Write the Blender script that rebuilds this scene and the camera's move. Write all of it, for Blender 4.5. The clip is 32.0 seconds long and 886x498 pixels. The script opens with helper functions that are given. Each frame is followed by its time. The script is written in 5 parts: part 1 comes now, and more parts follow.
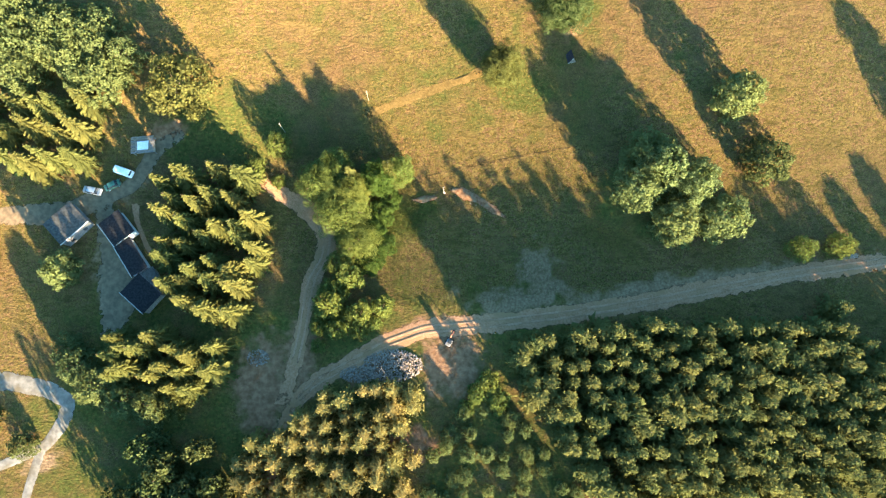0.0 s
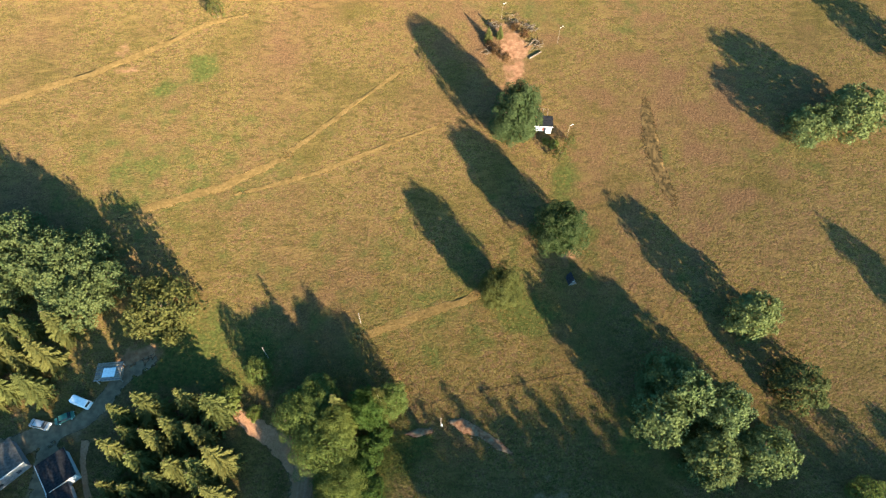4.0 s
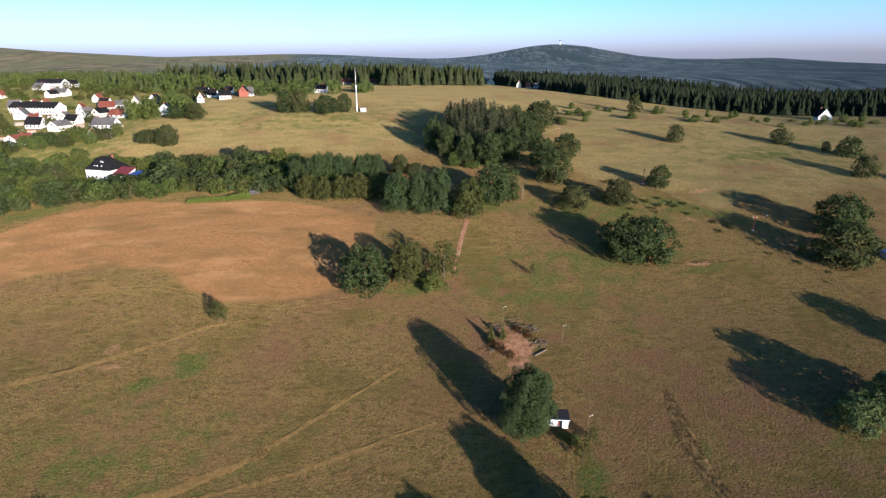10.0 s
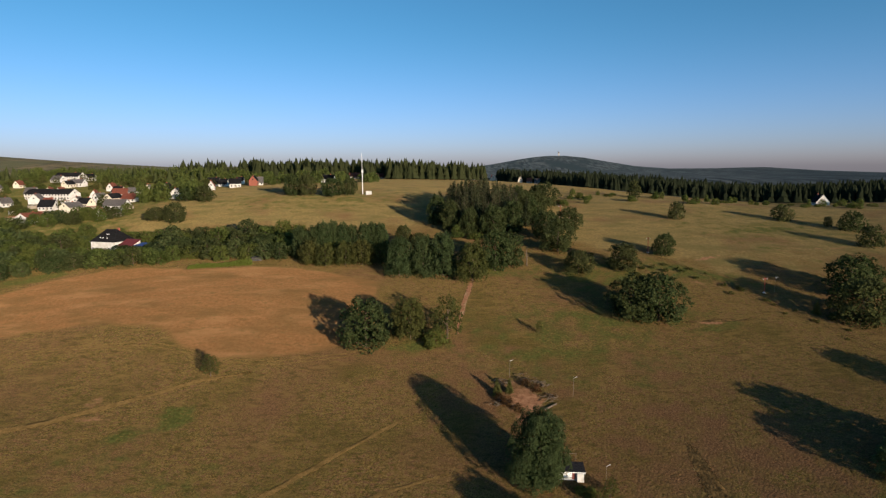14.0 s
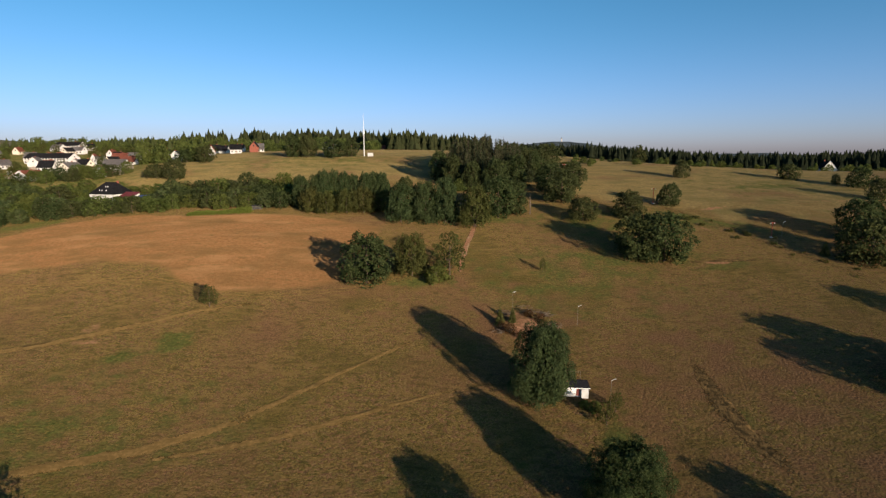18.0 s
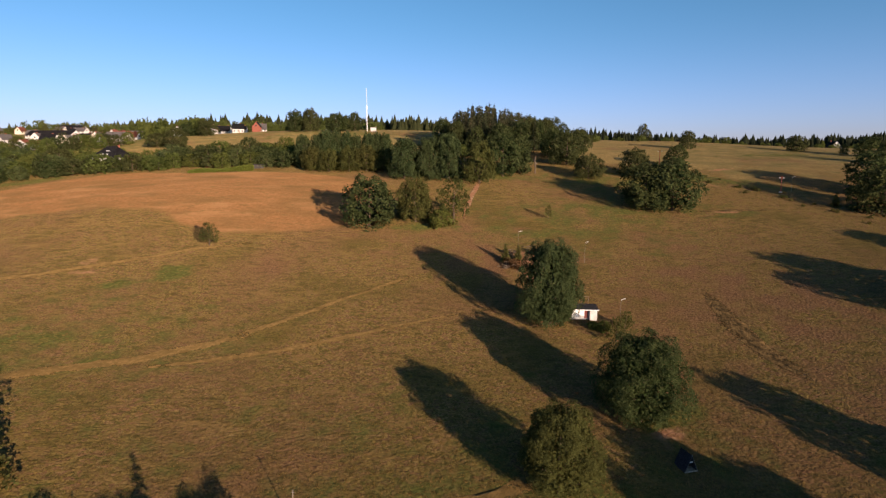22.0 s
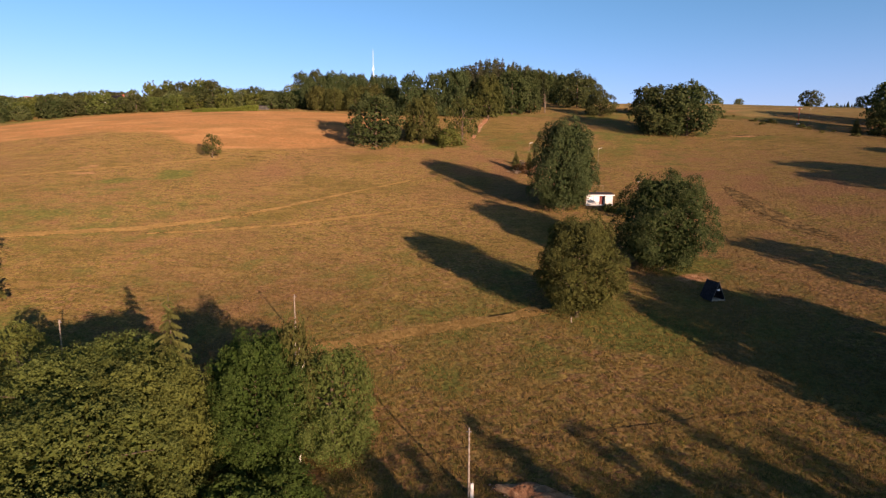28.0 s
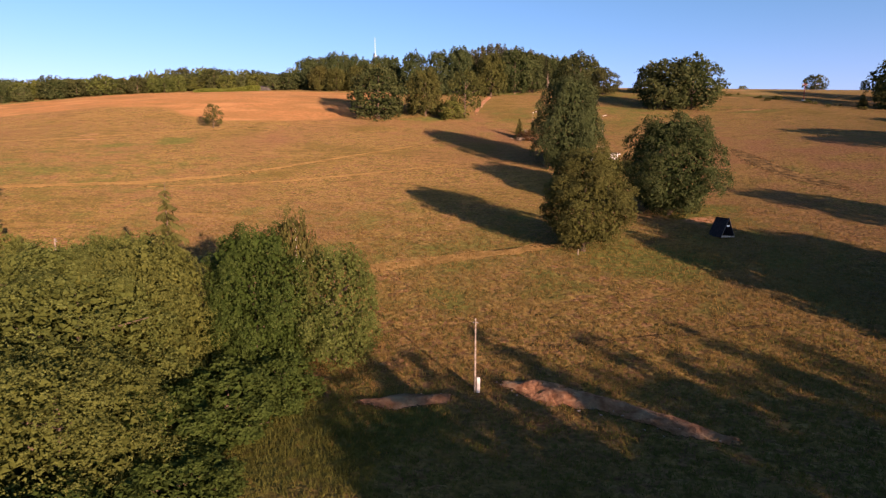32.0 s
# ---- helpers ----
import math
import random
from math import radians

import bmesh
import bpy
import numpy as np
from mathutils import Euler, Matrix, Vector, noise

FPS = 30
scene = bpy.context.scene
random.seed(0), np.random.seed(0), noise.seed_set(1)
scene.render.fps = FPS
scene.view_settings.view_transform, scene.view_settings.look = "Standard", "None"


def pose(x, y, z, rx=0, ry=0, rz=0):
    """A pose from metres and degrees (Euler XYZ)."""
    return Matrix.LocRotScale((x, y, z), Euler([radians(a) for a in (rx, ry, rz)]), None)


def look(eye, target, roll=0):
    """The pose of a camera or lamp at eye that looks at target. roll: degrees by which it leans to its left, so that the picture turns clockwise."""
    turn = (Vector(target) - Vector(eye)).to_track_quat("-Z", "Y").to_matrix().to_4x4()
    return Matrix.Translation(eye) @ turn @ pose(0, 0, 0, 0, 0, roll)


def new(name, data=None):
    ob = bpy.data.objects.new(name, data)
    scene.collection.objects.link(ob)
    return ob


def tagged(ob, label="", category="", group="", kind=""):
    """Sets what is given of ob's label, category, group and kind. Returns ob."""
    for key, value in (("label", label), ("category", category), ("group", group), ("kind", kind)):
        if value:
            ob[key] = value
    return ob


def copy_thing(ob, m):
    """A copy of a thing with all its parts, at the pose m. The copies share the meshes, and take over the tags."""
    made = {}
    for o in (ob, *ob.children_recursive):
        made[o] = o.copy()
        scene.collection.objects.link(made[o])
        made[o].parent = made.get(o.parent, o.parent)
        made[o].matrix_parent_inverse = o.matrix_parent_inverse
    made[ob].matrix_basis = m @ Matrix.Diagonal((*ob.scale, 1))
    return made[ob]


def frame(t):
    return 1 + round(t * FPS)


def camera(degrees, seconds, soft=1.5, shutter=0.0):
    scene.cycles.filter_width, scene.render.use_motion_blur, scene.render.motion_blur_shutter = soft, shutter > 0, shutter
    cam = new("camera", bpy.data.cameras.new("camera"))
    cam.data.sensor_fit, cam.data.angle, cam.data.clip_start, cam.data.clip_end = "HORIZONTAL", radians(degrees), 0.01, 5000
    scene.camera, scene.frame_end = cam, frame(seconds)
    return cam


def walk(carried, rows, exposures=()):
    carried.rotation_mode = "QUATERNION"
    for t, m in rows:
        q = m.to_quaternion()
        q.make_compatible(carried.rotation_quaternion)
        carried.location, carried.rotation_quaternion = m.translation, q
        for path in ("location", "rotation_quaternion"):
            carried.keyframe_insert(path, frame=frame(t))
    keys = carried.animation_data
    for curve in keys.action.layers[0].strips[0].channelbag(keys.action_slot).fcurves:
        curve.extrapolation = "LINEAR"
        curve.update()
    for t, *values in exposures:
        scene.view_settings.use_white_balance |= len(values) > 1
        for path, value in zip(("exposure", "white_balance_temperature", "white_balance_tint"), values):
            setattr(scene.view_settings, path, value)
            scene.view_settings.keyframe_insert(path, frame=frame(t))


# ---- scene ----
cam = camera(76.05, 32.0, 1.35)
PATH = [
    (0, pose(0.00, 0.00, 153.00, 11.07, -0.00, 0.00)),
    (1, pose(0.06, 1.16, 150.56, 16.81, -0.03, -0.08)),
    (2, pose(0.09, 2.24, 147.74, 22.53, -0.07, -0.21)),
    (3, pose(0.32, 3.01, 144.18, 28.35, -0.08, -0.31)),
    (3.5, pose(0.32, 3.30, 142.19, 31.26, -0.08, -0.32)),
    (5.5, pose(-0.19, 2.94, 132.67, 43.59, -0.15, -0.50)),
    (6, pose(-0.16, 2.87, 130.42, 46.72, -0.14, -0.61)),
    (7, pose(-0.17, 2.91, 126.02, 52.85, -0.09, -0.50)),
    (8, pose(0.20, 2.65, 121.55, 59.06, 0.08, -0.41)),
    (9, pose(0.31, 2.59, 116.69, 65.28, 0.15, -0.36)),
    (10, pose(0.29, 2.64, 111.50, 71.05, 0.22, -0.34)),
    (11, pose(0.72, 2.33, 106.99, 76.57, 0.26, -0.16)),
    (12, pose(1.02, 2.12, 102.30, 82.22, 0.35, -0.02)),
    (13, pose(0.93, 1.92, 97.24, 84.25, 0.34, 0.05)),
    (14, pose(0.56, 2.21, 92.66, 81.85, 0.32, 0.07)),
    (14.5, pose(0.47, 2.35, 90.48, 80.80, 0.32, 0.07)),
    (16.5, pose(0.40, 2.40, 81.26, 80.72, 0.24, 0.20)),
    (17, pose(0.49, 2.41, 79.00, 80.69, 0.22, 0.22)),
    (18, pose(0.35, 2.62, 74.27, 80.69, 0.17, 0.29)),
    (19, pose(0.05, 2.72, 69.42, 80.72, 0.09, 0.32)),
    (20, pose(-0.02, 2.64, 64.55, 80.82, 0.07, 0.37)),
    (21, pose(-0.35, 2.72, 59.17, 80.97, -0.00, 0.41)),
    (22, pose(-0.40, 2.67, 54.03, 81.15, -0.08, 0.52)),
    (23, pose(-0.48, 2.63, 49.29, 81.16, -0.13, 0.61)),
    (24, pose(-0.56, 2.75, 44.65, 81.21, -0.11, 0.68)),
    (25, pose(-0.60, 2.82, 39.94, 81.22, -0.05, 0.78)),
    (26, pose(-0.66, 3.00, 35.20, 81.22, -0.01, 0.86)),
    (26.5, pose(-0.87, 3.28, 32.84, 81.22, -0.04, 0.90)),
    (28.5, pose(-1.09, 3.36, 26.06, 81.32, -0.08, 1.20)),
    (29, pose(-1.03, 3.43, 24.86, 81.31, -0.05, 1.27)),
    (30, pose(-1.15, 3.50, 22.45, 81.43, -0.03, 1.38)),
    (31, pose(-1.31, 3.43, 20.26, 81.44, -0.03, 1.29)),
    (32, pose(-1.33, 3.45, 18.28, 81.45, -0.01, 1.31)),
]
EXPOSURES = [(0, 3.70, 7400, 7), (2, 3.15, 7200, 3), (3.5, 2.8, 6750, 6), (6, 2.25, 4850, 6), (7, 2.07, 4350, 7), (8, 1.98, 4250, 3), (9, 1.87, 4500, 3), (10, 1.33, 5500, 15), (11, 0.76, 6600, 19), (13, 0.42, 6500, 14), (19, 0.55, 6600, 16), (24, 0.78, 7400, 34), (26, 0.87, 7450, 33), (32, 1.25, 7800, 48)]
walk(cam, PATH, EXPOSURES)

# light, sky and exposure
TO_SUN = Vector((0.567, -0.824, 0.0)).normalized()
SUN_ELEVATION = radians(9.0)
sun_data = bpy.data.lights.new("sun", "SUN")
sun_data.energy, sun_data.angle, sun_data.color = 5.0, radians(0.6), (1.0, 0.84, 0.62)
sun = new("sun", sun_data)
sun.matrix_world = look((0, 0, 0), -(TO_SUN * math.cos(SUN_ELEVATION) + Vector((0, 0, math.sin(SUN_ELEVATION)))))
world = bpy.data.worlds.new("world")
scene.world = world
world.use_nodes = True
sky = world.node_tree.nodes.new("ShaderNodeTexSky")
sky.sky_type, sky.sun_disc = "NISHITA", False
sky.sun_elevation, sky.sun_rotation = SUN_ELEVATION, math.atan2(TO_SUN.x, TO_SUN.y)
sky.altitude, sky.air_density, sky.dust_density, sky.ozone_density = 700, 0.85, 1.5, 4.2
background = world.node_tree.nodes["Background"]
background.inputs["Strength"].default_value = 0.13
# the air pales towards the horizon, all round
where = world.node_tree.nodes.new("ShaderNodeTexCoord")
upward = world.node_tree.nodes.new("ShaderNodeSeparateXYZ")
rise = world.node_tree.nodes.new("ShaderNodeMapRange")
rise.interpolation_type = "SMOOTHERSTEP"
rise.inputs["From Min"].default_value, rise.inputs["From Max"].default_value = -0.06, 0.30
pale_air = world.node_tree.nodes.new("ShaderNodeMix")
pale_air.data_type = "RGBA"
pale_air.inputs[6].default_value, pale_air.inputs[7].default_value = (1.42, 1.04, 1.15, 1), (0.69, 1.02, 0.90, 1)
airy = world.node_tree.nodes.new("ShaderNodeMix")
airy.data_type, airy.blend_type = "RGBA", "MULTIPLY"
airy.inputs[0].default_value = 1.0
for a, b in ((where.outputs["Generated"], upward.inputs[0]), (upward.outputs["Z"], rise.inputs["Value"]), (rise.outputs["Result"], pale_air.inputs[0]),
             (sky.outputs["Color"], airy.inputs[6]), (pale_air.outputs[2], airy.inputs[7]), (airy.outputs[2], background.inputs["Color"])):
    world.node_tree.links.new(a, b)

# ---- the lie of the land ----
KNOT_Y = [-600, -250, -60, 0, 30, 46, 70, 84, 114, 127, 175, 197, 224, 266, 330, 406, 480, 600, 900, 2000]
KNOT_Z = [-60, -25, -5, -1.5, -0.8, 0.0, 5.6, 8.4, 13.6, 17, 28, 34.5, 41.5, 51.5, 62, 75.5, 80, 82, 78, 55]
BUMPS = [  # height, centre, spread
    (4.0, -120, 110, 60, 70), (5.0, 125, 120, 60, 60), (-11, -300, 430, 120, 110), (-18, 300, 500, 190, 150), (-5, 70, 410, 60, 60),
    (3.0, -95, 215, 70, 35), (-4, -230, 180, 90, 90), (-6.5, -190, 309, 70, 26), (-1.8, -205, 256, 38, 16), (-30, 430, 730, 260, 145)]
HILLS = [(112, -2500, 2700, 1000, 700), (70, -1000, 3800, 900, 500), (112, 800, 4000, 500, 450), (38, 1850, 3600, 430, 500), (-58, 4000, 4400, 1500, 1800)]
_ty = np.arange(-700.0, 2200.0, 2.0)
_tz = np.interp(_ty, KNOT_Y, KNOT_Z)
_k = np.exp(-0.5 * (np.arange(-12, 13) / 4.5) ** 2)
_tz = np.convolve(np.pad(_tz, 12, mode="edge"), _k / _k.sum(), mode="valid")


def height(x, y):
    """Height of the ground, for numbers or arrays."""
    x, y = np.asarray(x, float), np.asarray(y, float)
    z = np.interp(y, _ty, _tz)
    for a, cx, cy, sx, sy in BUMPS:
        z = z + a * np.exp(-((x - cx) / sx) ** 2 - ((y - cy) / sy) ** 2)
    far = np.clip((np.hypot(x, y - 200) - 700) / 1500, 0, 1)
    z = z * (1 - far) + far * 62
    for a, cx, cy, sx, sy in HILLS:
        z = z + a * np.exp(-((x - cx) / sx) ** 2 - ((y - cy) / sy) ** 2)
    return z


# ---- materials ----
def node(m, kind, **inputs):
    n = m.node_tree.nodes.new(kind)
    for key, value in inputs.items():
        n.inputs[key.replace("_", " ")].default_value = value
    return n


def mixed(m, a, b, factor):
    """A colour mix of two colours or sockets by a socket."""
    n = m.node_tree.nodes.new("ShaderNodeMix")
    n.data_type = "RGBA"
    for socket, value in ((n.inputs[6], a), (n.inputs[7], b), (n.inputs[0], factor)):
        if isinstance(value, bpy.types.NodeSocket):
            m.node_tree.links.new(value, socket)
        else:
            socket.default_value = (*value, 1) if isinstance(value, tuple) else value
    return n.outputs[2]


def noisy(m, scale, detail=4.0, lo=0.35, hi=0.65, stretch=None, turn=0.0):
    """Noise in world space, spread over 0 to 1."""
    links = m.node_tree.links
    geo = m.node_tree.nodes.new("ShaderNodeNewGeometry")
    n = node(m, "ShaderNodeTexNoise", Scale=scale, Detail=detail)
    if stretch:
        mapping = m.node_tree.nodes.new("ShaderNodeMapping")
        mapping.inputs["Scale"].default_value = stretch
        mapping.inputs["Rotation"].default_value = (0, 0, turn)
        links.new(geo.outputs["Position"], mapping.inputs["Vector"])
        links.new(mapping.outputs["Vector"], n.inputs["Vector"])
    else:
        links.new(geo.outputs["Position"], n.inputs["Vector"])
    r = m.node_tree.nodes.new("ShaderNodeMapRange")
    r.inputs["From Min"].default_value, r.inputs["From Max"].default_value = lo, hi
    links.new(n.outputs["Fac"], r.inputs["Value"])
    return r.outputs["Result"]


def spread_of(m, socket, lo, hi):
    """A socket stretched so that lo becomes 0 and hi becomes 1."""
    r = m.node_tree.nodes.new("ShaderNodeMapRange")
    r.inputs["From Min"].default_value, r.inputs["From Max"].default_value = lo, hi
    m.node_tree.links.new(socket, r.inputs["Value"])
    return r.outputs["Result"]


def worn(m, cover=0.55, scale=0.9):
    """Lets the grass below show through in ragged gaps, more towards the strip's edges."""
    links, nodes = m.node_tree.links, m.node_tree.nodes
    edge = nodes.new("ShaderNodeAttribute")
    edge.attribute_name = "solid"
    add = nodes.new("ShaderNodeMath")
    links.new(edge.outputs["Fac"], add.inputs[0])
    links.new(noisy(m, scale, 6.0, 0.25, 0.75), add.inputs[1])
    fac = spread_of(m, add.outputs[0], 1.15 - cover, 1.45 - cover)
    clear, mix = nodes.new("ShaderNodeBsdfTransparent"), nodes.new("ShaderNodeMixShader")
    links.new(fac, mix.inputs[0])
    links.new(clear.outputs[0], mix.inputs[1])
    links.new(nodes["Principled BSDF"].outputs[0], mix.inputs[2])
    links.new(mix.outputs[0], nodes["Material Output"].inputs["Surface"])
    return m


def material(name, dark, light, scale=1.0, rough=0.85, metal=0.0, bump=0.0, bump_scale=None, spots=None, spot_scale=0.2):
    """A surface of two colours mixed by fine noise, with a third in larger stains, and relief."""
    m = bpy.data.materials.new(name)
    m.use_nodes = True
    links = m.node_tree.links
    shader = m.node_tree.nodes["Principled BSDF"]
    colour = mixed(m, dark, light, noisy(m, scale))
    if spots:
        colour = mixed(m, colour, spots, noisy(m, spot_scale, 5.0, 0.48, 0.68))
    links.new(colour, shader.inputs["Base Color"])
    shader.inputs["Roughness"].default_value, shader.inputs["Metallic"].default_value = rough, metal
    shader.inputs["Specular IOR Level"].default_value = 0.25 if rough < 0.95 else 0.05
    shader.inputs["Diffuse Roughness"].default_value = 1.0 if rough >= 0.95 else 0.3
    if bump:
        b = node(m, "ShaderNodeBump", Strength=1.0, Distance=bump)
        links.new(noisy(m, bump_scale or scale * 2, 6.0, 0.2, 0.8), b.inputs["Height"])
        links.new(b.outputs["Normal"], shader.inputs["Normal"])
    return m


def leafage(name, dark, light, warm, through_light=0.3):
    """Leaves: every clump and every tree with a tint of its own; some light comes through."""
    m = bpy.data.materials.new(name)
    m.use_nodes = True
    links, nodes = m.node_tree.links, m.node_tree.nodes
    nodes.remove(nodes["Principled BSDF"])
    geo, info = nodes.new("ShaderNodeNewGeometry"), nodes.new("ShaderNodeObjectInfo")
    spread = nodes.new("ShaderNodeMapRange")
    spread.inputs["To Min"].default_value, spread.inputs["To Max"].default_value = 0.25, 0.75
    links.new(geo.outputs["Random Per Island"], spread.inputs["Value"])
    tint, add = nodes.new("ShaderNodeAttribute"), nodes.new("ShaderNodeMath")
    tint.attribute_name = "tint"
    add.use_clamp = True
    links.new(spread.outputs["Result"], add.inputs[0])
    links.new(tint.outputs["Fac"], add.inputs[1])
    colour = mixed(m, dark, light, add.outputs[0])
    r = nodes.new("ShaderNodeMapRange")
    r.inputs["To Max"].default_value = 0.55
    links.new(info.outputs["Random"], r.inputs["Value"])
    colour = mixed(m, colour, warm, r.outputs["Result"])
    diffuse, translucent, mix = nodes.new("ShaderNodeBsdfDiffuse"), nodes.new("ShaderNodeBsdfTranslucent"), nodes.new("ShaderNodeMixShader")
    mix.inputs[0].default_value = through_light
    links.new(colour, diffuse.inputs["Color"])
    links.new(colour, translucent.inputs["Color"])
    links.new(diffuse.outputs[0], mix.inputs[1])
    links.new(translucent.outputs[0], mix.inputs[2])
    links.new(mix.outputs[0], nodes["Material Output"].inputs["Surface"])
    return m


LEAF = leafage("leaf_green", (0.026, 0.042, 0.014), (0.068, 0.084, 0.033), (0.072, 0.069, 0.026))
LEAF_MAPLE = leafage("leaf_maple", (0.026, 0.048, 0.010), (0.056, 0.085, 0.022), (0.045, 0.066, 0.017))
LEAF_GREY = leafage("leaf_greygreen", (0.046, 0.068, 0.026), (0.106, 0.129, 0.053), (0.092, 0.103, 0.035), 0.36)
LEAF_PALE = leafage("leaf_pale", (0.057, 0.081, 0.028), (0.122, 0.153, 0.065), (0.106, 0.113, 0.037))
LEAF_OLIVE = leafage("leaf_olive", (0.037, 0.048, 0.013), (0.085, 0.093, 0.030), (0.094, 0.081, 0.026))
LEAF_BLUE = leafage("leaf_bluegreen", (0.026, 0.045, 0.016), (0.070, 0.093, 0.039), (0.057, 0.072, 0.028))
NEEDLE = leafage("spruce_needles", (0.037, 0.050, 0.015), (0.119, 0.125, 0.041), (0.122, 0.106, 0.033), 0.36)
YOUNG = leafage("young_needles", (0.055, 0.070, 0.025), (0.126, 0.134, 0.046), (0.111, 0.101, 0.035), 0.45)
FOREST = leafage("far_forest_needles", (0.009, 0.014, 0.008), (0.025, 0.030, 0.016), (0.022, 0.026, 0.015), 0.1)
PINE = leafage("pine_needles", (0.101, 0.102, 0.034), (0.211, 0.181, 0.063), (0.220, 0.150, 0.059), 0.45)
DRY_LEAF = leafage("dry_brown_leaf", (0.057, 0.028, 0.014), (0.131, 0.069, 0.032), (0.098, 0.062, 0.023))
WILLOW = leafage("willow_leaves", (0.058, 0.080, 0.020), (0.122, 0.151, 0.044), (0.117, 0.118, 0.029), 0.38)
MIXED_WOOD = leafage("mixed_wood_leaves", (0.025, 0.035, 0.013), (0.072, 0.083, 0.031), (0.055, 0.063, 0.023), 0.2)
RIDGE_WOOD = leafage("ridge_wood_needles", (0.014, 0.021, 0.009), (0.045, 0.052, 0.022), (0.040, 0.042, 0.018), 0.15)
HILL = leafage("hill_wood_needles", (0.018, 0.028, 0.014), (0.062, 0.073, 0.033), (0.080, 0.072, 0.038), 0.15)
BARK = material("bark", (0.06, 0.04, 0.025), (0.14, 0.10, 0.07), 6.0, 0.9, bump=0.03)
BIRCH = material("birch_bark", (0.08, 0.07, 0.06), (0.6, 0.57, 0.5), 3.0, 0.8)


def ground_material():
    m = bpy.data.materials.new("meadow")
    m.use_nodes = True
    links, nodes = m.node_tree.links, m.node_tree.nodes
    shader = nodes["Principled BSDF"]
    shader.inputs["Roughness"].default_value = 1.0
    shader.inputs["Specular IOR Level"].default_value = 0.05
    shader.inputs["Diffuse Roughness"].default_value = 1.0

    def mask(name, scale, spread=0.5):
        a = nodes.new("ShaderNodeAttribute")
        a.attribute_name = name
        n = noisy(m, scale, 6.0, 0.2, 0.8)
        s = nodes.new("ShaderNodeMath")
        s.operation = "MULTIPLY_ADD"
        s.inputs[1].default_value, s.inputs[2].default_value = spread, -spread / 2
        links.new(n, s.inputs[0])
        add = nodes.new("ShaderNodeMath")
        links.new(a.outputs["Fac"], add.inputs[0])
        links.new(s.outputs[0], add.inputs[1])
        r = nodes.new("ShaderNodeMapRange")
        r.interpolation_type = "SMOOTHSTEP"
        r.inputs["From Min"].default_value, r.inputs["From Max"].default_value = 0.3, 0.7
        links.new(add.outputs[0], r.inputs["Value"])
        return r.outputs["Result"]

    # tussocks: cells of their own tint, each a small dome
    geo = nodes.new("ShaderNodeNewGeometry")
    wobble = node(m, "ShaderNodeTexNoise", Scale=1.3, Detail=3.0)
    links.new(geo.outputs["Position"], wobble.inputs["Vector"])
    shift = nodes.new("ShaderNodeVectorMath")
    shift.operation = "MULTIPLY_ADD"
    shift.inputs[1].default_value = (1.1, 1.1, 0.0)
    links.new(wobble.outputs["Color"], shift.inputs[0])
    links.new(geo.outputs["Position"], shift.inputs[2])
    squeeze = nodes.new("ShaderNodeMapping")
    squeeze.inputs["Scale"].default_value = (1.0, 1.5, 0.6)
    squeeze.inputs["Rotation"].default_value = (0, 0, 0.2)
    links.new(shift.outputs[0], squeeze.inputs["Vector"])
    tussock = node(m, "ShaderNodeTexVoronoi", Scale=1.3, Randomness=1.0)
    small = node(m, "ShaderNodeTexVoronoi", Scale=4.2, Randomness=1.0)
    for cell in (tussock, small):
        links.new(squeeze.outputs["Vector"], cell.inputs["Vector"])
    tint = nodes.new("ShaderNodeSeparateColor")
    links.new(tussock.outputs["Color"], tint.inputs[0])
    fine = nodes.new("ShaderNodeSeparateColor")
    links.new(small.outputs["Color"], fine.inputs[0])
    straw = mixed(m, (0.054, 0.036, 0.010), (0.175, 0.118, 0.038), noisy(m, 2.2, 9.0, 0.34, 0.66))
    olive = mixed(m, (0.036, 0.030, 0.008), (0.107, 0.081, 0.022), noisy(m, 3.0, 9.0, 0.34, 0.66))
    russet = mixed(m, (0.062, 0.035, 0.017), (0.163, 0.090, 0.043), noisy(m, 2.6, 9.0, 0.34, 0.66))
    dry = mixed(m, straw, olive, spread_of(m, tint.outputs[0], 0.50, 0.80))
    dry = mixed(m, dry, russet, spread_of(m, tint.outputs[1], 0.52, 0.82))
    dry = mixed(m, dry, (0.167, 0.118, 0.047), spread_of(m, fine.outputs[0], 0.7, 1.0))
    dry = mixed(m, dry, (0.040, 0.030, 0.010), spread_of(m, fine.outputs[1], 0.80, 1.15))
    dry = mixed(m, dry, olive, noisy(m, 0.045, 7.0, 0.50, 0.74))
    dry = mixed(m, dry, russet, noisy(m, 0.035, 7.0, 0.49, 0.74))
    dry = mixed(m, dry, (0.047, 0.038, 0.011), noisy(m, 0.30, 9.0, 0.53, 0.80, (1.0, 2.4, 1.0), 0.25))
    dry = mixed(m, dry, (0.148, 0.095, 0.034), noisy(m, 0.16, 8.0, 0.55, 0.80, (1.0, 2.8, 1.0), 0.15))
    green = mixed(m, (0.036, 0.043, 0.011), (0.082, 0.086, 0.022), noisy(m, 1.1, 8.0, 0.3, 0.7))
    green = mixed(m, green, straw, spread_of(m, tint.outputs[2], 0.60, 1.2))
    pale = mixed(m, (0.112, 0.081, 0.031), (0.196, 0.142, 0.056), noisy(m, 0.8, 9.0, 0.3, 0.7))
    pale = mixed(m, pale, (0.097, 0.082, 0.029), noisy(m, 0.05, 8.0, 0.46, 0.70, (1.0, 2.2, 1.0), 0.2))
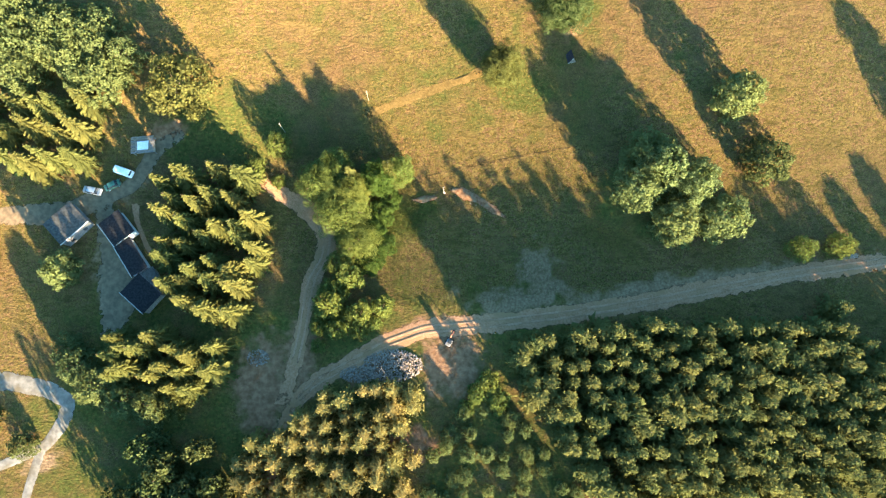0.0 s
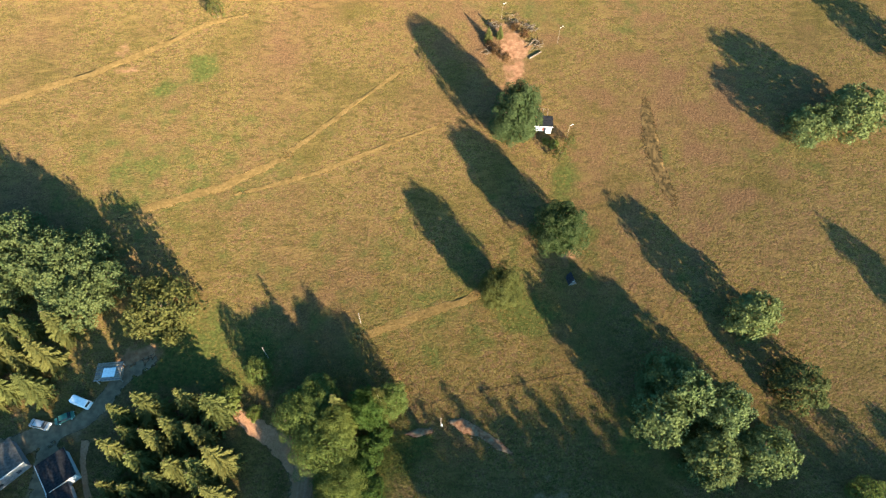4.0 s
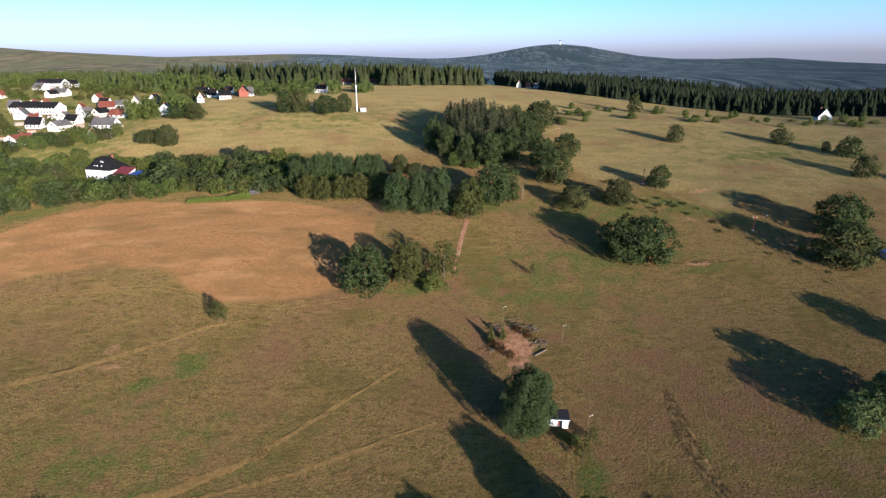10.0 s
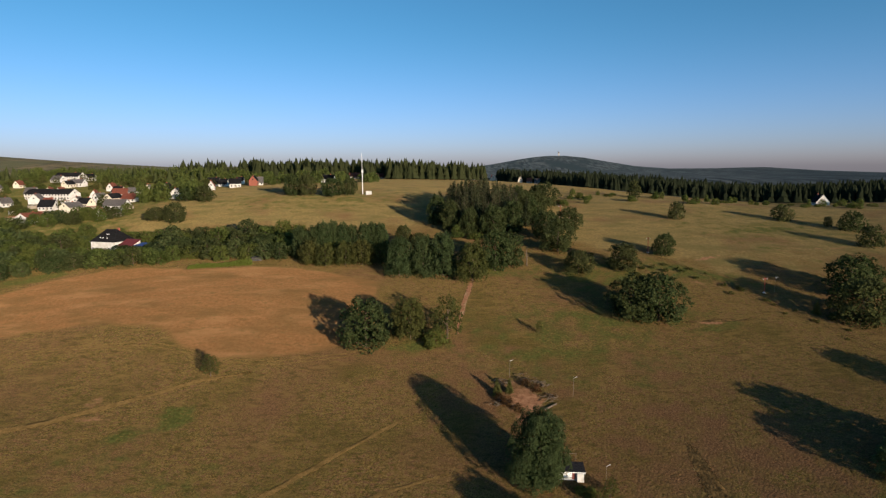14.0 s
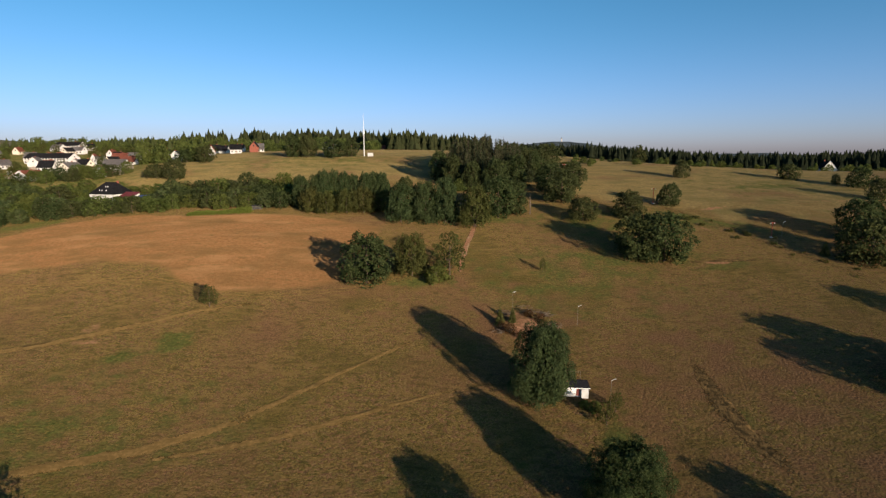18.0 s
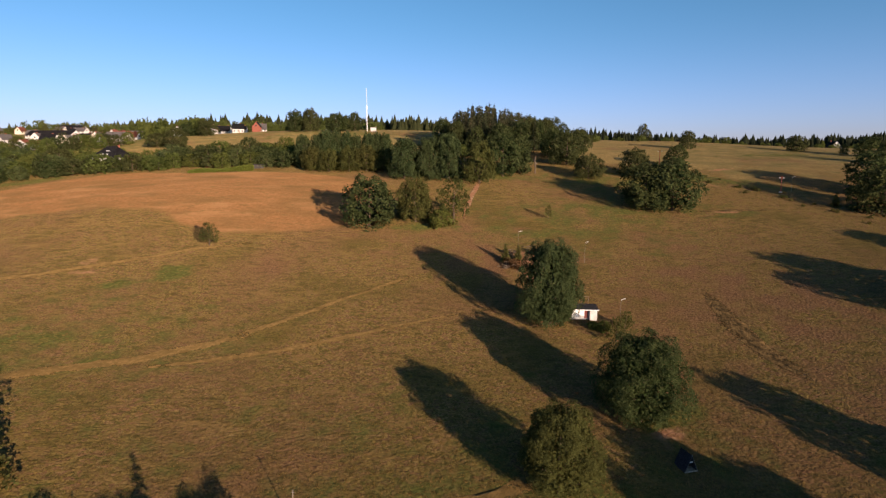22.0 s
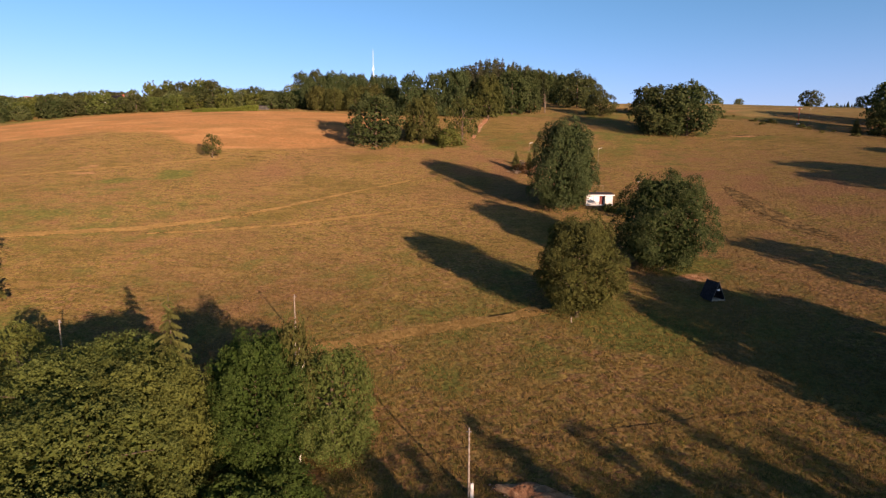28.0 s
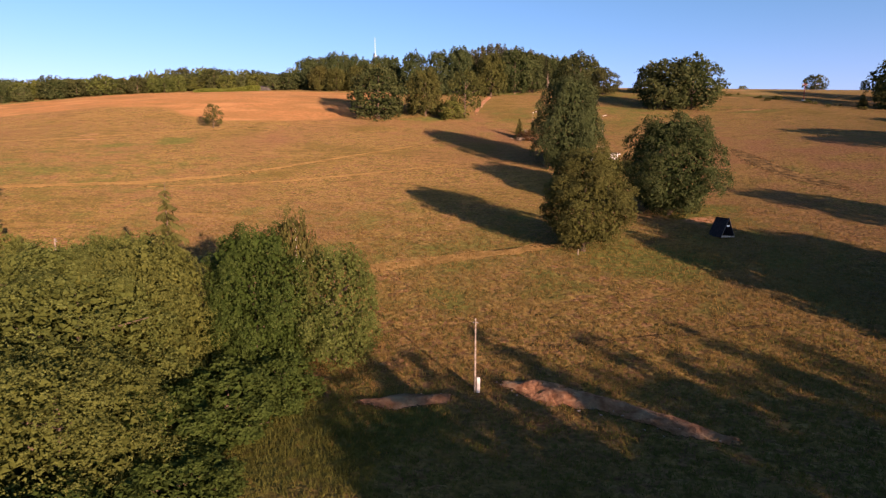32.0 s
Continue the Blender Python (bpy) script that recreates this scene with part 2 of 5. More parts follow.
    pale = mixed(m, pale, russet, noisy(m, 0.03, 7.0, 0.52, 0.74))
    brown = mixed(m, (0.145, 0.073, 0.028), (0.201, 0.106, 0.044), noisy(m, 0.9, 9.0, 0.3, 0.7))
    brown = mixed(m, brown, (0.114, 0.068, 0.026), noisy(m, 0.05, 9.0, 0.45, 0.70, (1.0, 2.6, 1.0), 0.3))
    brown = mixed(m, brown, (0.231, 0.127, 0.056), noisy(m, 0.05, 9.0, 0.52, 0.76, (1.0, 3.0, 1.0), 0.45))
    brown = mixed(m, brown, (0.106, 0.070, 0.026), noisy(m, 0.35, 7.0, 0.56, 0.80, (1.0, 2.0, 1.0), 0.1))
    grit = mixed(m, (0.145, 0.091, 0.050), (0.251, 0.161, 0.096), noisy(m, 1.6, 8.0, 0.35, 0.65))
    # blue-grey in the forest colour stands in for haze over the far hills
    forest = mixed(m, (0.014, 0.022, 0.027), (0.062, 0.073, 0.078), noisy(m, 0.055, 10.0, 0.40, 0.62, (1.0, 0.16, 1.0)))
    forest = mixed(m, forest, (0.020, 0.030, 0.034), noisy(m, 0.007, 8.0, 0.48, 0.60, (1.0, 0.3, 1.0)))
    soil = mixed(m, (0.160, 0.078, 0.040), (0.275, 0.147, 0.084), noisy(m, 0.8, 8.0, 0.35, 0.65))
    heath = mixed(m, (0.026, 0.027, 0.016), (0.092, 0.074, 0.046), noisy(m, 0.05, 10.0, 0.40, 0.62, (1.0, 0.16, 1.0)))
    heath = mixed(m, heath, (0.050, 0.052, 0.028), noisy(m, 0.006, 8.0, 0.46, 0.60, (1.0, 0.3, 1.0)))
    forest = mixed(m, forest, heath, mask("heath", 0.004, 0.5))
    dry = mixed(m, dry, russet, mask("russet", 0.12, 0.9))
    colour = mixed(m, dry, pale, mask("upper", 0.05, 1.0))
    colour = mixed(m, colour, green, mask("green", 0.16, 0.7))
    colour = mixed(m, colour, brown, mask("brown", 0.1, 0.45))
    colour = mixed(m, colour, soil, mask("soil", 0.3, 0.7))
    colour = mixed(m, colour, grit, mask("grit", 0.28, 0.9))
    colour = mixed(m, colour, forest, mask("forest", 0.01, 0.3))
    links.new(colour, shader.inputs["Base Color"])
    domes = node(m, "ShaderNodeBump", Strength=1.0, Distance=0.14)
    domes.invert = True
    links.new(tussock.outputs["Distance"], domes.inputs["Height"])
    blades = node(m, "ShaderNodeBump", Strength=1.0, Distance=0.045)
    blades.invert = True
    links.new(small.outputs["Distance"], blades.inputs["Height"])
    links.new(domes.outputs["Normal"], blades.inputs["Normal"])
    links.new(blades.outputs["Normal"], shader.inputs["Normal"])
    return m


MEADOW = ground_material()
GRAVEL = material("gravel_road", (0.264, 0.132, 0.072), (0.378, 0.201, 0.116), 2.2, 0.95, bump=0.012, spots=(0.264, 0.148, 0.077), spot_scale=0.12)
PACKED = material("packed_gravel", (0.309, 0.166, 0.099), (0.396, 0.224, 0.139), 2.6, 0.95, bump=0.01, spots=(0.269, 0.144, 0.079), spot_scale=0.3)
PALE_TRACK = material("dry_mown_grass", (0.112, 0.071, 0.024), (0.170, 0.108, 0.040), 1.5, 1.0, bump=0.08, spots=(0.092, 0.060, 0.021), spot_scale=0.4)
SOIL = material("red_brown_soil", (0.135, 0.062, 0.032), (0.224, 0.118, 0.067), 1.6, 1.0, bump=0.12, spots=(0.213, 0.150, 0.092), spot_scale=0.4)
STONE = material("rubble_stone", (0.115, 0.086, 0.066), (0.308, 0.237, 0.197), 2.0, 0.9, bump=0.03)
ASPHALT = material("yard_asphalt", (0.106, 0.073, 0.044), (0.184, 0.125, 0.075), 0.8, 0.9, bump=0.01)
WHITE = material("white_render", (0.496, 0.480, 0.456), (0.640, 0.632, 0.616), 1.0, 0.9, spots=(0.440, 0.416, 0.384), spot_scale=0.5)
ROOF_DARK = material("dark_roof_felt", (0.013, 0.013, 0.015), (0.030, 0.030, 0.033), 2.0, 0.95, bump=0.01)
ROOF_MID = material("weathered_roof_felt", (0.05, 0.047, 0.044), (0.10, 0.095, 0.088), 1.5, 0.95, bump=0.01)
ROOF_RED = material("red_roof_tile", (0.20, 0.06, 0.04), (0.32, 0.11, 0.07), 2.0, 0.8, bump=0.02)
ROOF_GREY = material("grey_roof_tile", (0.12, 0.11, 0.11), (0.22, 0.20, 0.19), 2.0, 0.8, bump=0.02)
GLASS = material("window_glass", (0.02, 0.025, 0.03), (0.05, 0.055, 0.06), 0.5, 0.12)
WOOD = material("weathered_wood", (0.20, 0.16, 0.12), (0.38, 0.32, 0.26), 3.0, 0.85, bump=0.01)
POLE_WOOD = material("grey_pole_wood", (0.14, 0.11, 0.085), (0.27, 0.225, 0.18), 4.0, 0.8)
LANE = material("worn_pale_asphalt", (0.119, 0.106, 0.092), (0.199, 0.178, 0.155), 0.8, 0.9, bump=0.01, spots=(0.105, 0.084, 0.056), spot_scale=0.3)
CONCRETE = material("concrete", (0.36, 0.35, 0.33), (0.55, 0.53, 0.50), 2.0, 0.9)
STEEL = material("white_painted_steel", (0.66, 0.66, 0.66), (0.82, 0.82, 0.82), 2.0, 0.5)
RED_PAINT = material("red_paint", (0.24, 0.045, 0.028), (0.34, 0.075, 0.045), 2.0, 0.6)
YELLOW_WALL = material("cream_render", (0.56, 0.50, 0.40), (0.68, 0.61, 0.50), 1.0, 0.9)
FURROW = material("dark_furrow_grass", (0.036, 0.026, 0.011), (0.102, 0.064, 0.026), 0.9, 1.0, bump=0.2, spots=(0.146, 0.092, 0.036), spot_scale=0.45)
for strip, cover, scale in ((PALE_TRACK, 0.74, 0.7), (FURROW, 0.42, 0.9), (SOIL, 0.62, 0.6), (GRAVEL, 0.75, 0.5), (PACKED, 0.5, 0.35), (ASPHALT, 0.8, 0.6), (LANE, 0.85, 0.6)):
    worn(strip, cover, scale)
DEADWOOD = material("dead_branches", (0.084, 0.061, 0.042), (0.189, 0.143, 0.104), 3.0, 0.9)


# ---- building blocks ----
def mesh_from(name, verts, faces, mat, smooth=False):
    me = bpy.data.meshes.new(name)
    me.from_pydata([tuple(map(float, v)) for v in verts] if not isinstance(verts, np.ndarray) else verts.tolist(), [], faces if isinstance(faces, list) else faces.tolist())
    for one in mat if isinstance(mat, (list, tuple)) else [mat]:
        me.materials.append(one)
    if smooth:
        me.polygons.foreach_set("use_smooth", [True] * len(me.polygons))
    return me


def tinted(me, tint):
    """Gives every leaf spray a tint of its own."""
    me.attributes.new("tint", "FLOAT", "POINT").data.foreach_set("value", np.asarray(tint, np.float32))
    return me


def part(name, bm, mat, parent=None, label=""):
    """Links a bmesh, or a finished mesh, as one object under a thing or a part."""
    if isinstance(bm, bmesh.types.BMesh):
        me = bpy.data.meshes.new(name)
        bm.to_mesh(me)
        bm.free()
        me.materials.append(mat)
    else:
        me = bm
    ob = new(name, me)
    ob.parent = parent
    if label:
        tagged(ob, label)
    return ob


def thing(name, label, category, group="", kind=""):
    ob = new(name)
    ob.empty_display_size = 0.5
    return tagged(ob, label, category, group, kind)


def box(sx, sy, sz, x=0, y=0, z=0, bevel=0.0, bm=None, turn=0.0):
    """A box that stands on z."""
    bm = bm or bmesh.new()
    r = bmesh.ops.create_cube(bm, size=1, matrix=pose(x, y, z + sz / 2, 0, 0, turn) @ Matrix.Diagonal((sx, sy, sz, 1)))
    if bevel:
        bmesh.ops.bevel(bm, geom=list({e for v in r["verts"] for e in v.link_edges}), offset=bevel, segments=1, affect="EDGES")
    return bm


def tube(points, radii, sides=7, bm=None):
    """A tapered limb along points."""
    bm = bm or bmesh.new()
    rings = []
    for i, (p, r) in enumerate(zip(points, radii)):
        p = Vector(p)
        a = Vector(points[min(i + 1, len(points) - 1)]) - Vector(points[max(i - 1, 0)])
        q = a.to_track_quat("Z", "Y")
        rings.append([bm.verts.new(p + q @ Vector((r * math.cos(k * math.tau / sides), r * math.sin(k * math.tau / sides), 0))) for k in range(sides)])
    for a, b in zip(rings, rings[1:]):
        for k in range(sides):
            bm.faces.new((a[k], a[(k + 1) % sides], b[(k + 1) % sides], b[k]))
    bm.faces.new(rings[-1])
    bm.faces.new(rings[0][::-1])
    return bm


def on_ground(x, y, sink=0.0, turn=0.0, sx=1.0, sz=1.0):
    return pose(x, y, float(height(x, y)) - sink, 0, 0, turn) @ Matrix.Diagonal((sx, sx, sz, 1))


# ---- trees ----
def clumps(centres, normals, sizes, rng):
    """Small three-cornered leaf clumps, one triangle each."""
    n = len(centres)
    normals = normals + rng.normal(0, 0.40, (n, 3))
    normals /= np.linalg.norm(normals, axis=1, keepdims=True)
    u = np.cross(normals, rng.normal(0, 1, (n, 3)))
    u /= np.linalg.norm(u, axis=1, keepdims=True)
    v = np.cross(normals, u)
    s = sizes[:, None]
    k = rng.uniform(0.6, 1.3, (n, 3, 1))
    verts = np.stack([centres + u * s * k[:, 0], centres + (v * 0.87 - u * 0.5) * s * k[:, 1], centres - (v * 0.87 + u * 0.5) * s * k[:, 2]], 1).reshape(-1, 3)
    return verts, np.arange(3 * n).reshape(n, 3)


def broad_crown(seed, n, size, lobes, low=0.12, squash=1.0, taper=0.0, foot=0.72):
    """Crown of a broadleaf tree 1 m high and 1 m wide: many boughs of different reach round an uneven core, covered with clumps."""
    per = 5  # leaf clumps to a spray
    n, size = int(n * 1.85 / per), size * 0.84
    rng = np.random.default_rng(seed)
    skew, skew2 = rng.uniform(0, math.tau, 2)

    def spread(z):
        dome = np.maximum(0.03, 1 - (np.abs(z - 0.40) / 0.61) ** 2.2) ** 0.6 * np.minimum(1, foot + 1.9 * z)
        return dome * (1 - taper) + taper * 1.15 * np.maximum(0.0, 1 - z) ** 0.7

    def lean(a):
        return 1 + 0.09 * np.sin(a + skew) + 0.06 * np.sin(2 * a + skew2)

    count = int(lobes * 2.3)
    u = (np.arange(count) + rng.uniform(0.1, 0.9, count)) / count
    z = low + 0.06 + (0.95 - low - 0.06) * u ** (1.0 + 0.5 * taper)
    a = np.arange(count) * 2.4 + rng.uniform(-0.7, 0.7, count)
    r = rng.uniform(0.075, 0.165, count) * (1 - 0.45 * z)
    out = np.maximum(0.0, 0.5 * spread(z) * lean(a) - r * 0.8) * rng.uniform(0.84, 1.10, count)
    cs = np.stack([out * np.cos(a), out * np.sin(a), z], 1)
    rs = np.stack([r, r, r * squash * rng.uniform(0.7, 1.05, count)], 1)
    k = int(n * 0.66)
    which = rng.choice(count, k, p=r ** 2 / (r ** 2).sum())
    d = rng.normal(0, 1, (k, 3)) + 0.9 * np.stack([np.cos(a), np.sin(a), 0.75 + 0 * a], 1)[which]
    d /= np.linalg.norm(d, axis=1, keepdims=True)
    p1 = cs[which] + d * rs[which] * (1 + rng.normal(0, 0.14, k)[:, None])
    z = low + (0.95 - low) * rng.random(n - k) ** (1.0 + taper * 0.8)
    a = rng.uniform(0, math.tau, n - k)
    shift = Vector((seed * 3.1, seed * 1.7, 0))
    bulge = np.array([noise.noise(Vector((math.cos(b) * 1.9, math.sin(b) * 1.9, h * 3.2)) + shift) * 0.34 + noise.noise(Vector((math.cos(b) * 5, math.sin(b) * 5, h * 9)) + shift) * 0.22 for b, h in zip(a, z)])
    r = 0.42 * spread(z) * lean(a) * (1 + bulge) * (1 - np.abs(rng.normal(0, 0.10, n - k)))
    p2 = np.stack([r * np.cos(a), r * np.sin(a), z + rng.normal(0, 0.015, n - k)], 1)
    d2 = np.stack([np.cos(a), np.sin(a), (z - 0.36) * 1.5], 1)
    p, d = np.concatenate([p1, p2]), np.concatenate([d, d2])
    p[:, 2] = np.maximum(p[:, 2], 0.004)
    d = d + 0.6 * (p - np.array([0, 0, 0.4])) + rng.normal(0, 0.45, p.shape)
    d /= np.linalg.norm(d, axis=1, keepdims=True)
    u = np.cross(d, rng.normal(0, 1, d.shape))
    u /= np.linalg.norm(u, axis=1, keepdims=True)
    v = np.cross(d, u)
    tint = np.repeat(rng.uniform(-0.5, 0.5, len(p)), per)
    p, d, u, v = (np.repeat(q, per, 0) for q in (p, d, u, v))
    r, a = size * 2.7 * np.sqrt(rng.random(len(p)))[:, None], rng.uniform(0, math.tau, len(p))[:, None]
    p = p + r * (np.cos(a) * u + np.sin(a) * v) + d * rng.normal(0, 0.5 * size, (len(p), 1))
    p[:, 2] -= 0.35 * r[:, 0]
    # a few larger clumps close the inside, tinted darker for the crown's inner shade
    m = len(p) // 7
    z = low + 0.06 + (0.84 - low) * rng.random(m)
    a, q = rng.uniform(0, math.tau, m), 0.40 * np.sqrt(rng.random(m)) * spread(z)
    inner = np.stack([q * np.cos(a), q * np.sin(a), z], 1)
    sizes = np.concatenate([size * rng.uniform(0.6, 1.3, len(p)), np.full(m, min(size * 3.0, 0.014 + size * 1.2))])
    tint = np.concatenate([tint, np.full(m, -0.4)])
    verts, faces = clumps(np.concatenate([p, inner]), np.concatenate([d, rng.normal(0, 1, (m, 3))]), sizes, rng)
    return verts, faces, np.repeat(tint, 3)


def limbs(seed, low, thick=0.022, branches=7):
    rng = np.random.default_rng(seed)
    bm = tube([(0, 0, -0.02), (0.003, 0.002, low), (0.01, -0.006, 0.45), (0.0, 0.01, 0.72), (0.01, 0, 0.86)], [thick * 1.5, thick, thick * 0.75, thick * 0.4, thick * 0.12], 7)
    for i in range(branches):
        a, z = i * 2.4 + rng.uniform(-0.4, 0.4), low + (0.62 - low) * i / branches
        r = rng.uniform(0.25, 0.4)
        tube([(0, 0, z), (r * 0.5 * math.cos(a), r * 0.5 * math.sin(a), z + 0.12), (r * math.cos(a), r * math.sin(a), z + 0.2)], [thick * 0.5, thick * 0.3, thick * 0.1], 5, bm)
    return bm


def broad_tree(name, label, seed, mat, bark, n=2000, size=0.035, lobes=11, low=0.12, squash=1.0, taper=0.0, category="tree", branches=7, foot=0.72):
    t = thing(name, label, category)
    part("trunk", limbs(seed, low, 0.022, branches), bark, t)
    verts, faces, tint = broad_crown(seed, n, size, lobes, low, squash, taper, foot)
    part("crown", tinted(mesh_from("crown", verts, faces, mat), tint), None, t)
    return t


def spruce(name, label, seed, mat, whorls=17, arms=9, droop=0.10, low=0.05, open_=1.0, twigs=5, full=0.85, heart=1.0):
    """A spruce 1 m high and 1 m wide: whorls of drooping arms, each feathered with hanging side twigs."""
    rng = np.random.default_rng(seed)
    t = thing(name, label, "tree")
    part("trunk", tube([(0, 0, -0.02), (0, 0, 0.4), (0, 0, 0.97)], [0.028, 0.018, 0.003], 6), BARK, t)
    verts, faces = [], []

    def quad(*p):
        k = len(verts)
        verts.extend(p)
        faces.append((k, k + 1, k + 2, k + 3))

    # dense inner twigs round the stem
    for k in range(int(95 * heart)):
        z = low + (0.9 - low) * rng.random()
        q, a, w = 0.33 * heart * math.sqrt(rng.random()) * (1 - z) ** full, rng.uniform(0, math.tau), 0.030 + 0.030 * heart * (1 - z)
        c, e = np.array([q * math.cos(a), q * math.sin(a), z]), rng.normal(0, 1, (2, 3)) * (1, 1, 0.35) * w
        quad(c - e[0], c - e[1], c + e[0], c + e[1])
    for w in range(whorls):
        z = low + (0.97 - low) * (w / whorls) ** 0.92
        reach = 0.5 * (1 - (z - low) / (1.0 - low)) ** full * open_ + 0.02
        number = max(5, int(arms * (1 - 0.3 * w / whorls)))
        for k in range(number):
            a = math.tau * (k + rng.uniform(-0.3, 0.3)) / number + w * 0.9
            r = reach * rng.uniform(0.7, 1.12)
            out, side = np.array([math.cos(a), math.sin(a), 0]), np.array([-math.sin(a), math.cos(a), 0])
            zz = z + rng.uniform(-0.014, 0.014)

            def along(f):
                return out * r * f + np.array([0, 0, zz - droop * r * 2.2 * f ** 1.5 + 0.03 * r * f ** 6])

            core = side * (0.07 * r + 0.004)
            quad(along(0.1) - core, along(0.55) - core, along(0.55) + core, along(0.1) + core)
            quad(along(0.55) - core, along(1.04), along(1.04) + core * 0.2, along(0.55) + core)
            for s in range(twigs):
                f = 0.22 + 0.72 * s / (twigs - 1)
                for sign in (-1, 1):
                    long = (0.30 - 0.17 * f) * r * rng.uniform(0.7, 1.3) + 0.006
                    tip = along(f) + (out * 0.62 + side * sign * 0.8) * long + np.array([0, 0, -long * rng.uniform(0.35, 0.75)])
                    wide = out * (0.075 * r + 0.003)
                    quad(along(f) - wide, along(f) + wide, tip + wide * 0.4, tip - wide * 0.7)
    part("crown", mesh_from("crown", np.array(verts), faces, mat), None, t)
    return t
# ---- the ground: one sheet to the horizon ----
def inside(px_, py_, poly, soft):
    """1 inside a closed outline, 0 outside, over a soft edge in metres."""
    x, y = np.asarray(px_), np.asarray(py_)
    odd, near = np.zeros(x.shape, bool), np.full(x.shape, 1e9)
    for (ax, ay), (bx, by) in zip(poly, poly[1:] + poly[:1]):
        cross = (ay > y) != (by > y)
        odd ^= cross & (x < (bx - ax) * (y - ay) / ((by - ay) or 1e-9) + ax)
        k = np.clip(((x - ax) * (bx - ax) + (y - ay) * (by - ay)) / ((bx - ax) ** 2 + (by - ay) ** 2), 0, 1)
        near = np.minimum(near, np.hypot(x - ax - k * (bx - ax), y - ay - k * (by - ay)))
    return np.clip(0.5 + np.where(odd, near, -near) / (2 * soft), 0, 1)


def blob(x, y, cx, cy, rx, ry, turn=0.0):
    c, s = math.cos(turn), math.sin(turn)
    u, v = ((x - cx) * c + (y - cy) * s) / rx, (-(x - cx) * s + (y - cy) * c) / ry
    return np.exp(-(u * u + v * v))


BROWN_FIELD = [(-215, 205), (-185, 231), (-176, 240), (-166, 247), (-151, 254), (-134, 255.5), (-113, 250.5), (-86, 253.5), (-55, 249), (-28, 236), (-24, 205), (-36, 188), (-59, 181),
               (-76, 181), (-89, 188), (-100, 197), (-120, 201), (-138, 200), (-164, 196), (-215, 190)]


FOREST_EDGE = [(70, 720), (150, 600), (235, 545), (300, 500), (345, 478), (420, 430), (560, 420), (620, 560), (520, 760), (300, 860), (80, 860)]


def axis(lo, hi, step, far, grow=1.22):
    a = list(np.arange(lo, hi + step / 2, step))
    d = step
    while a[-1] < far:
        d *= grow
        a.append(a[-1] + d)
    d = step
    while a[0] > -far:
        d *= grow
        a.insert(0, a[0] - d)
    return np.array(a)


def build_ground():
    xs, ys = axis(-230, 260, 2.5, 4800), axis(-60, 420, 2.5, 4800)
    gx, gy = np.meshgrid(xs, ys)
    gz = height(gx, gy)
    nx, ny = len(xs), len(ys)
    i = (np.arange(ny - 1)[:, None] * nx + np.arange(nx - 1)[None]).ravel()
    faces = np.stack([i, i + 1, i + nx + 1, i + nx], 1)
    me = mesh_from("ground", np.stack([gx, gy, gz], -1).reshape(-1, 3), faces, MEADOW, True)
    far = np.hypot(gx, gy - 150)
    brown = inside(gx, gy, BROWN_FIELD, 4.0)
    # greener lower meadow; the dark green also deepens the shade lying there
    green = 0.56 * np.clip((42 - gy) / 30, 0, 1) * np.clip((70 - gx) / 40, 0.2, 1)
    for b in GREENS:
        green = np.maximum(green, b[0] * blob(gx, gy, *b[1:]))
    green = np.maximum(green, 0.6 * np.clip((-gx - 150) / 60, 0, 1) * np.clip((gy - 265) / 25, 0, 1))
    green *= 1 - 0.9 * blob(gx, gy, -116, 8, 13, 24)
    soil = np.zeros_like(gx)
    for b in SOILS:
        soil = np.maximum(soil, b[0] * blob(gx, gy, *b[1:]))
    grit = np.zeros_like(gx)
    for b in GRITS:
        grit = np.maximum(grit, b[0] * blob(gx, gy, *b[1:]))
    # the dark forest colour inside the edge stands in for shade between trees
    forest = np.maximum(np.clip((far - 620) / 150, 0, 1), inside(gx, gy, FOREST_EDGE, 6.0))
    upper = np.maximum(np.clip((gy - 235 + 0.25 * np.minimum(gx - 90, 60)) / 70, 0, 1) * np.clip((gx - 30) / 50, 0, 1), np.clip((gy - 300) / 40, 0, 1))
    red = np.maximum(0.5 * blob(gx, gy, 70, 135, 55, 60), 0.55 * blob(gx, gy, 10, 165, 40, 30))
    heath = np.clip((-gx - 500) / 700, 0, 1)
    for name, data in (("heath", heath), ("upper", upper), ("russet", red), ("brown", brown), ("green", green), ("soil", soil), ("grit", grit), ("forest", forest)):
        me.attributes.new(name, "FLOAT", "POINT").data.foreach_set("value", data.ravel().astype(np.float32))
    return tagged(new("ground", me), "hillside meadow of dry golden grass with green patches", "ground", kind="structure")


